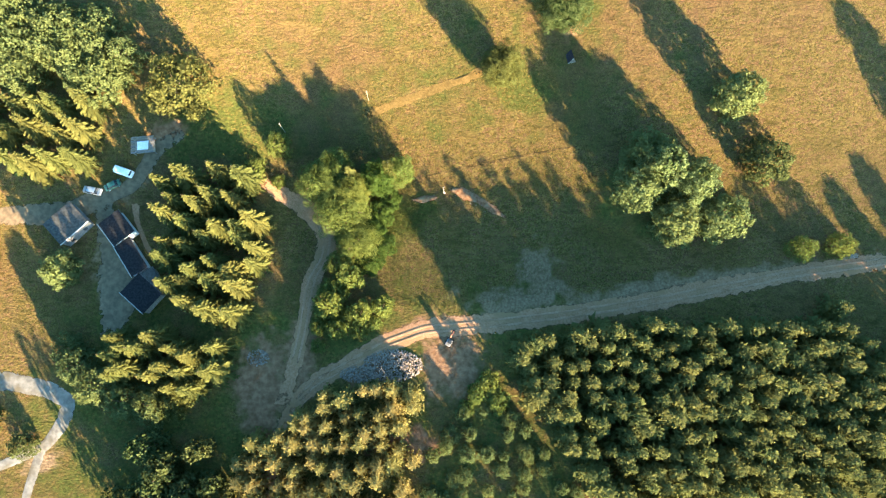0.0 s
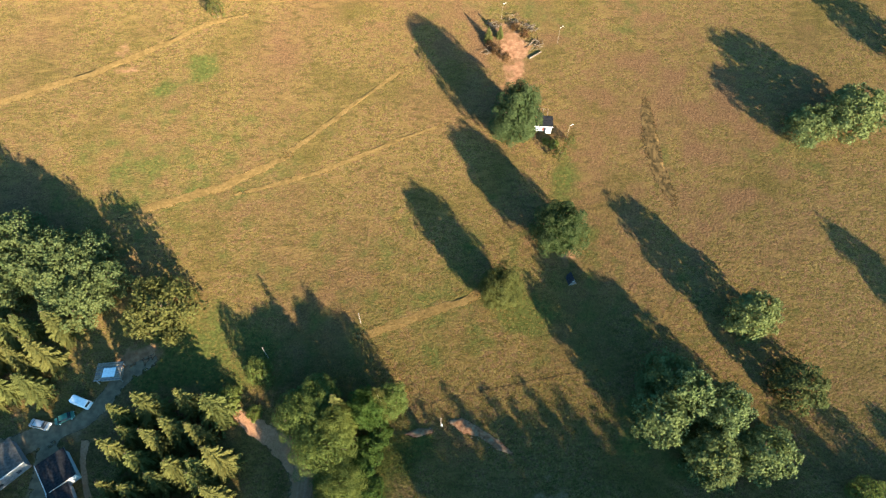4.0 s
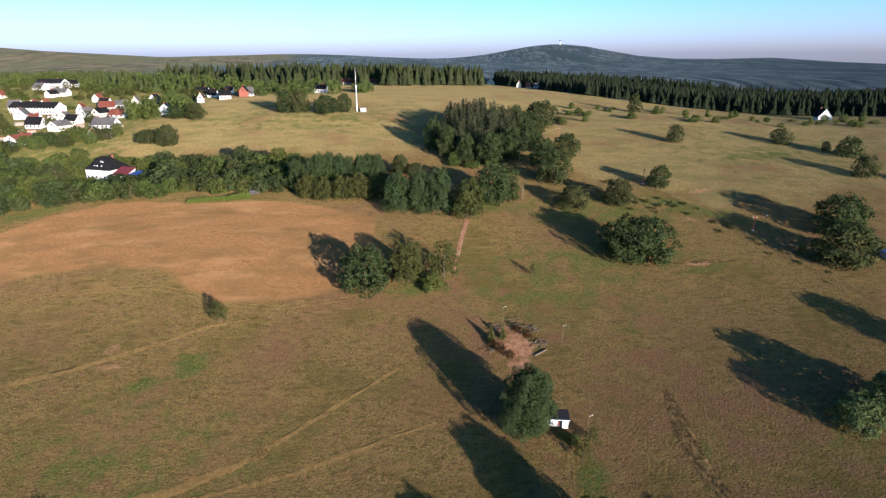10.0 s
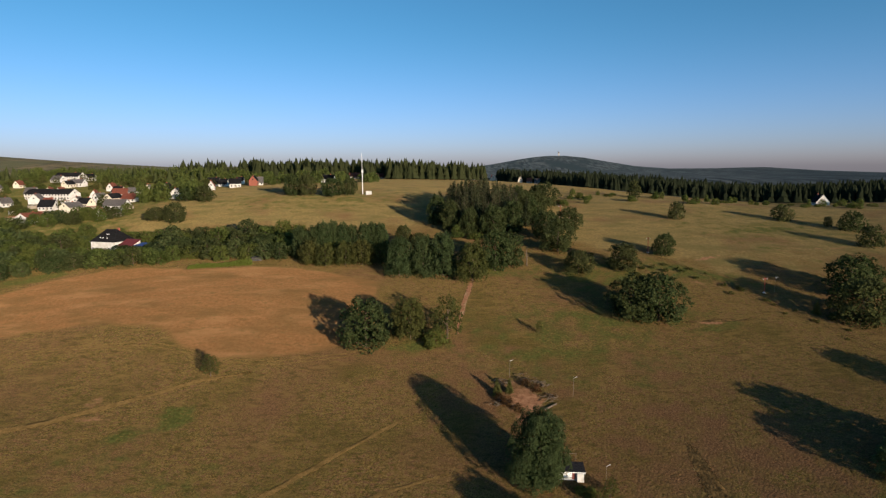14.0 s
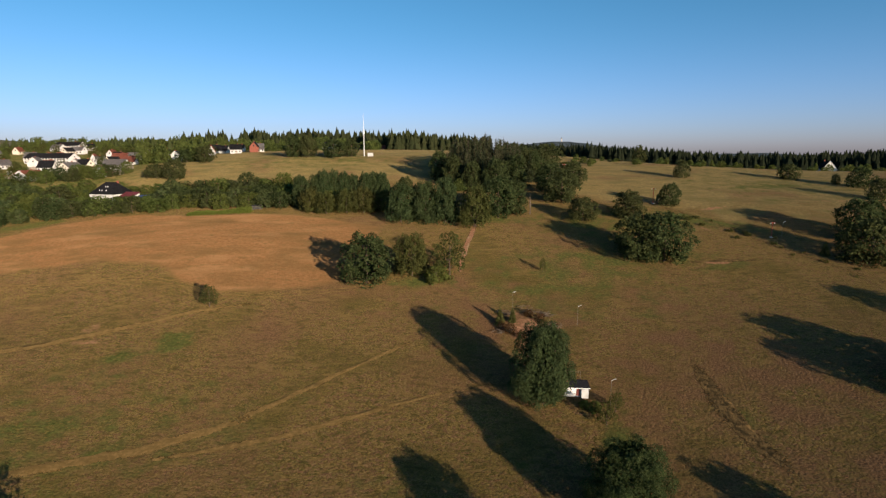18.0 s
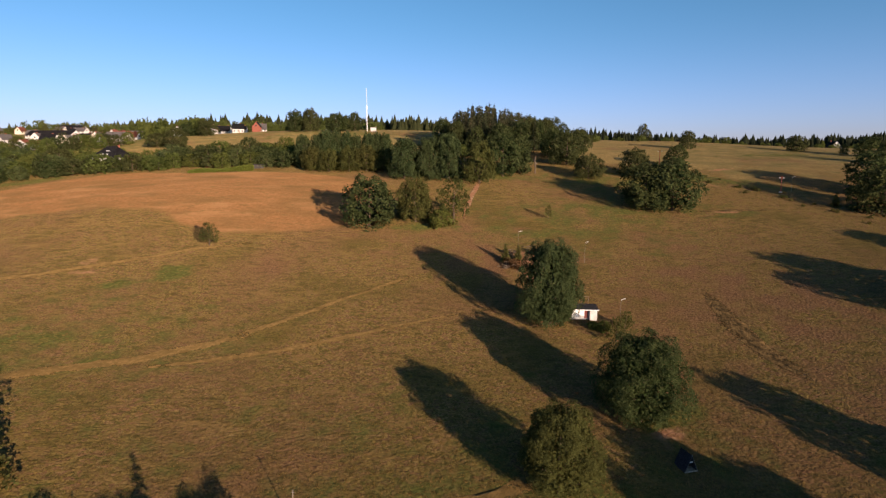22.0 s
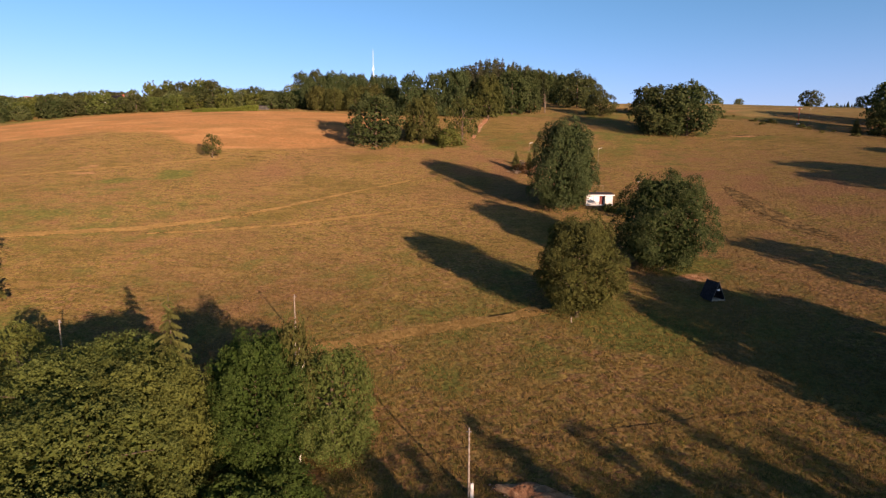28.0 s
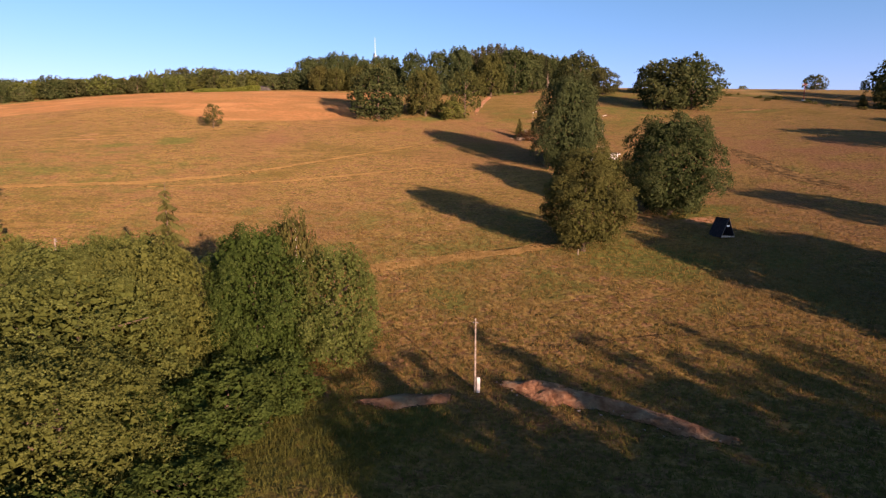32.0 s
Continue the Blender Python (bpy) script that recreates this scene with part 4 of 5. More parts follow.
for x, y, h, w in [(141, 16, 13, 8), (147, 9, 14, 8), (134.5, 9, 12, 7), (128, 3, 11, 7), (122.5, 0, 9.5, 6.5), (139, -1, 13, 8), (131, -8, 12, 7)]:
    plant("far", x, y, h, w, "leafy tree beside the end of the farm road", "road end trees")
weeds = random.Random(31)
line = [(46, 335), (60, 300), (74, 262), (95, 250), (118, 236), (132, 212), (141, 190)]
for i in range(64):
    k = weeds.randrange(len(line) - 1)
    f = weeds.random()
    x, y = line[k][0] + (line[k + 1][0] - line[k][0]) * f + weeds.gauss(0, 5), line[k][1] + (line[k + 1][1] - line[k][1]) * f + weeds.gauss(0, 4)
    plant("garden", x, y, weeds.uniform(0.8, 2.0), weeds.uniform(1.2, 3.2), "low scrubby bush beside the lift slope", "lift slope scrub")

# stands of trees
fill("conifer", [(15, 4), (33, 6), (56, 10), (90, 11), (104, 10), (112, 3), (128, 1), (128, -34), (47, -40), (22.5, -13)], 4.3, (11, 16), (5.8, 8.4), "spruce in the dense plantation by the farm road", "spruce plantation", 1)
fill("spruce", [(-78, 57), (-71, 53), (-50, 48), (-47, 26), (-54, 10), (-69, 7), (-74, 22), (-76, 36)], 5.8, (14, 20), (7.5, 9.5), "tall spruce with drooping sunlit branches by the drive", "drive spruces", 2)
fill("spruce", [(-90, 8), (-58, 4), (-58, -8), (-82, -6), (-90, 1)], 5.0, (14, 18.5), (7.0, 9.0), "spruce in the lower farmstead stand", "lower spruces", 3)
fill("olive", [(-72, -7), (-58, -7), (-62, -14), (-72, -13)], 6.5, (7, 10), (7, 9), "leafy tree on the edge of the spruces", "lower spruces", 13)
fill("pine", [(-50, -22), (-29, -7), (-7, -6.5), (-7, -44), (-60, -44)], 4.4, (9.5, 14), (5, 7), "young pine with brownish sunlit crown", "pine stand", 4)
fill("far", [(-82, -20), (-58, -18), (-50, -44), (-84, -44)], 7.0, (9, 13), (7, 10), "dark leafy tree below the roads", "lower wood", 14)
fill("leafy", [(-4, -14), (15, -9), (40, -40), (-3, -44)], 5.0, (2.0, 5.2), (2.8, 5.5), "light leafy shrub tree between pines and spruces", "clearing shrubs", 15, keep=0.9)
fill("leafy", [(-150, 90), (-94, 88), (-84, 81), (-84, 74), (-150, 73)], 6.6, (11, 14), (9.5, 13), "broad leafy tree of the wood behind the farmstead", "farmstead leafy trees", 5)
fill("spruce", [(-150, 72), (-90, 74), (-90, 62), (-92, 60), (-122, 64), (-150, 62)], 7.0, (13, 17), (7.5, 9.5), "tall spruce of the wood behind the farmstead", "farmstead spruces", 20)
fill("far", [(-150, 36), (-122, 34), (-122, 19), (-150, 19)], 7.5, (9, 12), (8, 11), "leafy tree beside the farm lane", "lane trees", 6)
fill("far", [(-140, -10), (-112, -12), (-106, -22), (-140, -24)], 7.5, (6, 9), (6, 9), "leafy tree beside the concrete lane", "lane trees", 16)
stand = np.random.default_rng(7)
for gx in np.arange(-2, 50, 5.0):
    for gy in np.arange(304, 380, 5.0):
        x, y = gx + stand.uniform(-2, 2), gy + stand.uniform(-2, 2)
        d = math.hypot((x - 24) / 27, (y - 341) / 38)
        if d < 1:
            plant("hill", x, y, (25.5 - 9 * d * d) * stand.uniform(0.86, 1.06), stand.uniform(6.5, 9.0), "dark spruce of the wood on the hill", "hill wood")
for x, y, h, w in [(4, 312, 17, 12), (14, 304, 15, 11), (27, 301, 17, 13), (38, 308, 18, 13), (-3, 326, 17, 12), (45, 330, 18, 13)]:
    plant("dark", x, y, h, w, "leafy tree on the edge of the hill wood", "hill wood edge")
fill("dark", [(40, 318), (54, 326), (60, 352), (48, 372), (46, 345)], 8.0, (15, 20), (11, 14), "leafy tree on the edge of the hill wood", "hill wood edge", 17)
fill("bush", [(-6, 296), (30, 290), (32, 302), (0, 306)], 6.5, (3, 6), (5, 8), "green scrub in front of the hill wood", "wood scrub", 18, keep=0.7)

# the belt of trees above the brown field
def belt(outline, step, tall, wide, seed, keep=1.0):
    rng = random.Random(seed)
    o = np.array(outline, float)
    for gx in np.arange(o[:, 0].min(), o[:, 0].max(), step):
        for gy in np.arange(o[:, 1].min(), o[:, 1].max(), step):
            x, y = gx + rng.uniform(-0.4, 0.4) * step, gy + rng.uniform(-0.4, 0.4) * step
            clear = math.hypot((x + 170) / 21, (y - 299) / 11)
            if rng.random() < keep and clear > 1 and inside(x, y, outline, 0.01) > 0.5:
                k = rng.uniform(0.75, 1.25)
                low = 0.40 if -194 < x < -140 and 266 < y < 296 else 1.0
                plant(rng.choice(("far", "far_olive", "far_olive", "far_pale")), x, y, rng.uniform(*tall) * k * low, rng.uniform(*wide) * k, "leafy tree in the belt above the brown field", "field belt trees")


belt([(-240, 262), (-196, 257), (-160, 257), (-142, 260), (-116, 258), (-90, 261), (-62, 257), (-48, 258), (-55, 290), (-90, 305), (-130, 305), (-160, 318), (-250, 318)], 7.6, (6.2, 9.2), (8, 12), 21)
for x, y, h, w, k in [(-206, 249, 7, 9, "far_olive"), (-198, 251, 7.5, 8, "far"), (-190, 253.5, 7, 8, "far_pale"), (-177, 256, 8, 10, "far"), (-169, 257.5, 8.2, 10, "far"), (-161, 258.5, 7.5, 9, "far"), (-152, 259.5, 7, 9, "far"), (-143, 260, 8, 10, "far")]:
    plant(k, x, y, h, w, "rounded leafy tree at the top edge of the brown field", "field belt trees")
for i in range(12):
    plant("far_olive" if i % 2 else "far", -252 + i * 4.6 + pick.uniform(-1, 1), 338 + (i % 3) * 6 + i * 1.2, pick.uniform(7.2, 9.2), pick.uniform(7, 10), "leafy tree in front of the village", "village edge trees")

# ---- where the village houses stand; their yards lie open downhill ----
many = random.Random(12)
VILLAGE = [(-258, 356, 16, "red"), (-316, 462, 40, "dark"), (-389, 598, 28, "dark"), (-378, 613, 13, "dark"), (-315, 442, 13, "grey"), (-293, 424, 11, "red"), (-275, 429, 13, "grey"), (-257, 410, 12, "dark"),
           (-255, 391, 14, "grey"), (-281, 461, 10, "red"), (-255, 441, 13, "dark"), (-235, 429, 12, "red"), (-256, 475, 12, "grey"), (-222, 388, 17, "grey"), (-214, 357, 8, "red"), (-200, 429, 15, "grey"),
           (-238, 493, 10, "dark"), (-211, 527, 13, "dark"), (-193, 477, 8, "red"), (-343, 538, 14, "grey"), (-387, 576, 14, "grey")]
HILLTOP = [(-196, 511, 9, "dark"), (-178, 490, 11, "dark"), (-189, 533, 8, "dark"), (-164, 506, 11, "grey"), (-192, 660, 15, "grey"), (-105, 524, 13, "dark"), (-99, 640, 14, "red"),
           (-73, 655, 11, "red"), (64, 742, 15, "grey"), (40, 744, 9, "grey"), (-235, 640, 9, "grey"), (-257, 690, 13, "dark"), (93, 690, 8, "grey"), (114, 694, 8, "grey"), (104, 692, 7, "red")]
for i in range(24):
    VILLAGE.append((many.uniform(-410, -245), many.uniform(390, 530), many.uniform(9, 13), many.choice(("red", "grey", "dark"))))


def yard(x, y, deep=58.0):
    return any(-5 < h[1] - y < deep and abs(x - h[0] + (h[0] - 20) / (h[1] + 50) * (h[1] - y)) < 0.5 * h[2] + 2.5 for h in VILLAGE + HILLTOP)


def wood(name, label, outline, step, tall, wide, seed, keep=1.0):
    """A far stand of leafy trees, joined, of lobed crowns."""
    rng = np.random.default_rng(seed)
    crowns = [broad_crown(300 + k, 240, 0.075, 9, 0.02) for k in range(4)]
    o = np.array(outline, float)
    verts, faces, count = [], [], 0
    for gx in np.arange(o[:, 0].min(), o[:, 0].max(), step):
        for gy in np.arange(o[:, 1].min(), o[:, 1].max(), step):
            x, y = gx + rng.uniform(-0.4, 0.4) * step, gy + rng.uniform(-0.4, 0.4) * step
            if rng.random() < keep and not yard(x, y) and inside(x, y, outline, 0.01) > 0.5:
                v, f, _ = crowns[rng.integers(4)]
                k = rng.uniform(0.75, 1.25)
                verts.append(v * (rng.uniform(*wide) * k, rng.uniform(*wide) * k, rng.uniform(*tall) * k) + (x, y, float(height(x, y))))
                faces.append(f + count)
                count += len(v)
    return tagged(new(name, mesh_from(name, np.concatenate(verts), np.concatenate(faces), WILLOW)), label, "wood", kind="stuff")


wood("broadleaf_wood", "leafy green trees between fields and village", [(-330, 290), (-240, 280), (-200, 322), (-190, 345), (-250, 345), (-330, 360)], 9.5, (5, 8), (8, 12), 22)
for i in range(9):
    plant("tall", -66 + i * 4.6 + pick.uniform(-1, 1), 268 + i * 0.6 + pick.uniform(-2, 2), pick.uniform(13, 17.5), pick.uniform(8, 11), "slender poplar in the belt above the field", "poplar row")
for i in range(5):
    plant("olive", -60 + i * 8 + pick.uniform(-1, 1), 256 + pick.uniform(-2, 1), pick.uniform(9, 12), pick.uniform(9, 12), "olive-green tree at the top edge of the field", "field belt trees")
for x, y, h, w in [(-160, 340, 13, 13), (-174, 345, 9, 11.5), (-165, 395, 11.5, 13), (-107, 405, 15, 13), (-96, 403, 16, 13), (-77, 399, 13, 17), (-65, 402, 13.5, 10), (-180, 400, 9.5, 12), (-20, 286, 10, 9), (-12, 283, 7, 8)]:
    plant("dark", x, y, h, w, "round tree on the meadow below the village", "village meadow trees")
wood("broadleaf_wood", "leafy green trees between fields and village", [(-215, 395), (-175, 400), (-150, 430), (-190, 470), (-225, 440)], 11, (9, 14), (10, 13), 23, 0.6)
wood("broadleaf_wood", "leafy green trees between fields and village", [(-420, 360), (-265, 345), (-215, 350), (-205, 400), (-300, 500), (-430, 560)], 17, (3.5, 6.5), (6, 9), 24, 0.7)
wood("broadleaf_wood", "leafy green wood on the slope behind the village", [(-460, 600), (-330, 560), (-220, 545), (-170, 575), (-240, 640), (-420, 680)], 12, (8, 13), (9, 12), 26, 0.75)
wood("broadleaf_wood", "leafy green trees between fields and village", [(-236, 402), (-207, 408), (-190, 428), (-205, 470), (-246, 478)], 8.5, (9, 13), (8, 11), 27, 0.9)
wood("broadleaf_wood", "leafy green trees between fields and village", [(-200, 500), (-100, 490), (-60, 520), (-60, 560), (-220, 560)], 12, (7, 11), (8, 11), 25, 0.6)


# ---- far forest, as joined stands of simple spruces ----
def far_forest(name, label, outline, step, tall, seed, keep=1.0, mat=FOREST):
    rng = np.random.default_rng(seed)
    o = np.array(outline, float)
    gx, gy = np.meshgrid(np.arange(o[:, 0].min(), o[:, 0].max(), step), np.arange(o[:, 1].min(), o[:, 1].max(), step))
    x, y = gx.ravel() + rng.uniform(-0.45, 0.45, gx.size) * step, gy.ravel() + rng.uniform(-0.45, 0.45, gx.size) * step
    ok = (inside(x, y, outline, 0.01) > 0.5) & (rng.random(x.size) < keep) & ~np.array([yard(*p, 60.0) for p in zip(x, y)])
    x, y = x[ok], y[ok]
    z, h = height(x, y), rng.uniform(*tall, x.size) * rng.choice((1.0, 0.9, 0.8, 0.65), x.size)
    verts, faces = [], []
    for i in range(len(x)):
        r = h[i] * rng.uniform(0.23, 0.36)
        for lo, hi, w in ((0.02, 0.55, 1.0), (0.3, 0.8, 0.72), (0.58, 1.0, 0.42)):
            k = len(verts)
            a = rng.uniform(0, 6)
            for j in range(6):
                q = r * w * rng.uniform(0.7, 1.2)
                verts.append((x[i] + q * math.cos(a + j * 1.047), y[i] + q * math.sin(a + j * 1.047), z[i] + h[i] * (lo + rng.uniform(0, 0.06))))
            verts.append((x[i], y[i], z[i] + h[i] * hi))
            faces += [(k + j, k + (j + 1) % 6, k + 6) for j in range(6)]
    ob = new(name, mesh_from(name, np.array(verts), faces, mat))
    return tagged(ob, label, "forest", kind="stuff")


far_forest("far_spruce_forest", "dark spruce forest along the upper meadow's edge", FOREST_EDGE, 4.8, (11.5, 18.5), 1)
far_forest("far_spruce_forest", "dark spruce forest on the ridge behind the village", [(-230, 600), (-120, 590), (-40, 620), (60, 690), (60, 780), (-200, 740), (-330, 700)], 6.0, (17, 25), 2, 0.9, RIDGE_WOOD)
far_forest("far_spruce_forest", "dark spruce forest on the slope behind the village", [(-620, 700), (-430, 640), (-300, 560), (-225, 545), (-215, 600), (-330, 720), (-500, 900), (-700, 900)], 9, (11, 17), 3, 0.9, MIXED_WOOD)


# ---- houses ----
def gable_house(x, y, wide, deep, eaves, ridge, turn, wall, roof, label, group="village houses", storeys=2, hip=0.0, chimney=True, sink=0.3):
    """A house with pitched roof, windows in rows and a door; its ridge runs along its width."""
    t = thing("house", label, "house", group)
    t.matrix_basis = on_ground(x, y, sink, turn)
    w, d = wide / 2, deep / 2
    bm = bmesh.new()
    v = [bm.verts.new(p) for p in ((-w, -d, 0), (w, -d, 0), (w, d, 0), (-w, d, 0), (-w, -d, eaves), (w, -d, eaves), (w, d, eaves), (-w, d, eaves))]
    for f in ((0, 1, 5, 4), (2, 3, 7, 6)):
        bm.faces.new([v[i] for i in f])
    if hip:
        bm.faces.new([v[i] for i in (1, 2, 6, 5)]), bm.faces.new([v[i] for i in (3, 0, 4, 7)])
    else:
        a, b = bm.verts.new((w, 0, ridge - 0.1)), bm.verts.new((-w, 0, ridge - 0.1))
        bm.faces.new((v[1], v[2], v[6], a, v[5])), bm.faces.new((v[3], v[0], v[4], b, v[7]))
    part("wall", bm, wall, t)
    bm = bmesh.new()
    o, drop = 0.5, 0.5 * (ridge - eaves) / d
    rw = w + 0.4 - hip * w
    lo = [bm.verts.new(p) for p in ((-w - 0.4, -d - o, eaves - drop), (w + 0.4, -d - o, eaves - drop), (w + 0.4, d + o, eaves - drop), (-w - 0.4, d + o, eaves - drop))]
    up = [bm.verts.new((-rw, 0, ridge)), bm.verts.new((rw, 0, ridge))]
    bm.faces.new((lo[0], lo[1], up[1], up[0])), bm.faces.new((lo[2], lo[3], up[0], up[1]))
    if hip:
        bm.faces.new((lo[1], lo[2], up[1])), bm.faces.new((lo[3], lo[0], up[0]))
    bmesh.ops.solidify(bm, geom=list(bm.faces), thickness=-0.22)
    part("roof", bm, roof, t)
    if chimney:
        part("chimney", box(0.8, 0.8, 1.6, w * 0.35, d * 0.25, ridge - 1.0), ROOF_RED, t)
    n = max(2, int(wide / 2.6))
    for side in (-1, 1):
        for s in range(storeys):
            z = 1.1 + s * 2.7
            if z + 1.3 > eaves:
                continue
            for i in range(n):
                window = part("window", box(1.1, 0.12, 1.25, -w + wide * (i + 0.5) / n, side * (d + 0.02), z), GLASS, t)
                part("sill", box(1.3, 0.2, 0.08, -w + wide * (i + 0.5) / n, side * (d + 0.06), z - 0.085), CONCRETE, window)
    if not hip:
        for side in (-1, 1):
            part("window", box(0.12, 1.1, 1.2, side * (w + 0.02), 0, eaves + 0.2), GLASS, t)
    part("door", box(1.0, 0.14, 2.0, w * 0.15, -d - 0.03, 0.35), WOOD, t)
    return t


ROOFS = {"red": (ROOF_RED, "red tiled"), "dark": (ROOF_DARK, "dark slated"), "grey": (ROOF_GREY, "grey tiled")}
for x, y, w, c in VILLAGE + HILLTOP:
    wall = many.choice((WHITE, WHITE, WHITE, YELLOW_WALL))
    big = w > 25
    w = w if big else w * 0.84
    gable_house(x, y, w, 12 if big else w * 0.75, 5.2 if big else many.uniform(2.8, 3.8), 9.0 if big else many.uniform(6.6, 8.0), many.choice((0, 20, 75, 90, 105, -15)) if not big else -8,
                wall, ROOFS[c][0], "%s village house with %s pitched roof" % ("white" if wall is WHITE else "cream", ROOFS[c][1]))
gable_house(-166, 503, 7, 7, 5, 9, 90, ROOF_RED, ROOF_DARK, "red-painted village house with dark roof")
gable_house(306.4, 464, 11, 10, 3.0, 9.0, 78, WHITE, ROOF_DARK, "white house with steep dark roof at the forest edge", "")
for i in range(14):
    x, y = many.uniform(-320, -205), many.uniform(350, 450)
    s = thing("garden_shed", "low white garden shed between village houses", "shed", "village sheds")
    s.matrix_basis = on_ground(x, y, 0.1, many.uniform(0, 90))
    part("wall", box(5, 3.5, 2.3), many.choice((WHITE, WOOD)), s)
    part("roof", box(5.5, 4.0, 0.2, 0, 0, 2.303), many.choice((ROOF_GREY, ROOF_RED, ROOF_DARK)), s)

for i in range(150):
    x, y = many.uniform(-410, -195), many.uniform(365, 590)
    if not yard(x, y, 24.0):
        plant("garden", x, y, many.uniform(4, 9), many.uniform(4, 8), "leafy garden tree between village houses", "village garden trees")

# the white house above the brown field, with red-roofed annex and blue carport
villa = gable_house(-176.5, 302.5, 16, 13, 5.9, 11.6, -17, WHITE, ROOF_DARK, "large white house with dark hipped roof among trees", "", 1, 0.62, True, 0.4)
for x, z in ((-2.6, 7.1), (-0.9, 7.1), (1.8, 7.1), (-0.2, 8.9), (1.1, 8.9)):
    part("skylight", box(0.55, 0.08, 0.6, x, -6.35 + (z - 5.9) * 1.08, z), STEEL, villa)
RED_SHEET = material("dark_red_sheet", (0.085, 0.016, 0.018), (0.14, 0.028, 0.030), 1.5, 0.7)
annex = thing("annex", "low white annex with flat red roof beside the house", "annex")
annex.matrix_basis = on_ground(-164.5, 296.0, 0.3, -17)
part("wall", box(8.5, 7, 2.6), WHITE, annex)
bm = box(9.2, 8.2, 0.3, 0, 0, 0, 0.04)
bmesh.ops.transform(bm, matrix=pose(0, 0, 4.0, 22, 0, 0), verts=bm.verts)
part("roof", bm, RED_SHEET, annex)
part("gable", mesh_from("gable", [(sx * 4.2, y, z) for sx in (-1, 1) for y, z in ((-3.4, 2.6), (3.4, 2.6), (3.4, 5.2))], [(0, 1, 2), (5, 4, 3), (0, 2, 5, 3), (1, 4, 5, 2)], WHITE), None, annex)
BLUE = material("blue_sheet", (0.015, 0.032, 0.12), (0.03, 0.055, 0.18), 1.0, 0.5)
carport = thing("carport", "blue-roofed carport beside the white house", "carport")
carport.matrix_basis = on_ground(-156.0, 292.8, 0.1, -17)
bm = box(5.5, 6.5, 0.2, 0, 0, 0, 0.03)
bmesh.ops.transform(bm, matrix=pose(0, 0, 2.9, 8, 0, 0), verts=bm.verts)
part("roof", bm, BLUE, carport)
for x in (-2.5, 2.5):
    for y in (-3, 3):
        part("post", box(0.15, 0.15, 2.8, x, y, -0.1), WOOD, carport)
hedge = thing("clipped_hedge", "bright green clipped hedge at the field's top edge", "hedge")
rng = np.random.default_rng(4)
k = rng.random(5200)
p = np.stack([-114 + 27 * k + rng.normal(0, 0.4, 5200), 252.5 + 3.6 * k + rng.normal(0, 0.7, 5200), np.zeros(5200)], 1)
p[:, 2] = height(p[:, 0], p[:, 1]) + rng.uniform(0, 1, 5200) * (0.9 + 1.2 * k + 0.4 * np.sin(k * 9))
HEDGE_LEAF = leafage("hedge_leaf", (0.085, 0.11, 0.02), (0.14, 0.165, 0.035), (0.13, 0.14, 0.03))
part("foliage", mesh_from("foliage", *clumps(p, np.tile((0.2, -0.6, 0.7), (5200, 1)), np.full(5200, 0.28), rng), HEDGE_LEAF), None, hedge)
shed = thing("garden_shed", "small grey shed under the belt trees", "shed")
shed.matrix_basis = on_ground(-86.5, 262.5, 1.0, 10)
part("wall", box(4.5, 3.5, 2.4), ROOF_MID, shed)
part("roof", box(5.2, 4.2, 0.25, 0, 0, 2.403, 0.04), ROOF_DARK, shed)

# the mast
mast = thing("radio_mast", "tall slim white radio mast on the hilltop meadow", "mast")
mast.matrix_basis = on_ground(-57, 405.7, 0.2)
part("shaft", tube([(0, 0, 0), (0, 0, 10), (0, 0, 18)], [0.30, 0.25, 0.21], 12), STEEL, mast)
part("antenna", tube([(0, 0, 18), (0, 0, 29.3)], [0.12, 0.07], 8), STEEL, mast)
for k in range(3):
    a = k * 2.094
    part("panel_antenna", box(0.3, 0.2, 1.8, 0.52 * math.cos(a), 0.52 * math.sin(a), 15.5, 0.03), STEEL, mast)
tower = thing("lookout_tower", "tiny lookout tower on the far wooded hilltop", "tower")
tower.matrix_basis = on_ground(800, 3995, 4.0)
part("shaft", tube([(0, 0, 0), (0, 0, 22)], [4.5, 3.8], 10), CONCRETE, tower)
part("cabin", tube([(0, 0, 22), (0, 0, 27)], [6.5, 6.0], 10), ROOF_MID, tower)
cabinet = thing("equipment_cabin", "small white equipment cabin at the mast foot", "cabin")
cabinet.matrix_basis = on_ground(-52.5, 404.5, 0.1)
part("wall", box(3.6, 2.4, 2.4), WHITE, cabinet)
part("roof", box(4.0, 2.8, 0.18, 0, 0, 2.403), CONCRETE, cabinet)


# ---- lift posts, lamps, poles ----
def lift_post(x, y, tall, turn):
    t = thing("lift_post", "red steel drag-lift post with a cross-arm", "lift post", "drag-lift posts")
    t.matrix_basis = on_ground(x, y, 0.2, turn)
    part("column", tube([(0, 0, 0), (0, 0, tall)], [0.17, 0.12], 10), RED_PAINT, t)
    part("cross_arm", box(1.9, 0.12, 0.12, 0, 0, tall - 0.35), RED_PAINT, t)
    for s in (-1, 1):
        part("pulley", tube([(s * 0.95, -0.12, tall - 0.5), (s * 0.95, 0.12, tall - 0.5)], [0.2, 0.2], 10), CONCRETE, t)
    part("footing", box(1.0, 1.0, 0.5, 0, 0, 0, 0.06), CONCRETE, t)


lift_post(129.8, 226.5, 6.4, 15), lift_post(98.5, 272, 7.5, 15), lift_post(72, 350, 7.5, 15)


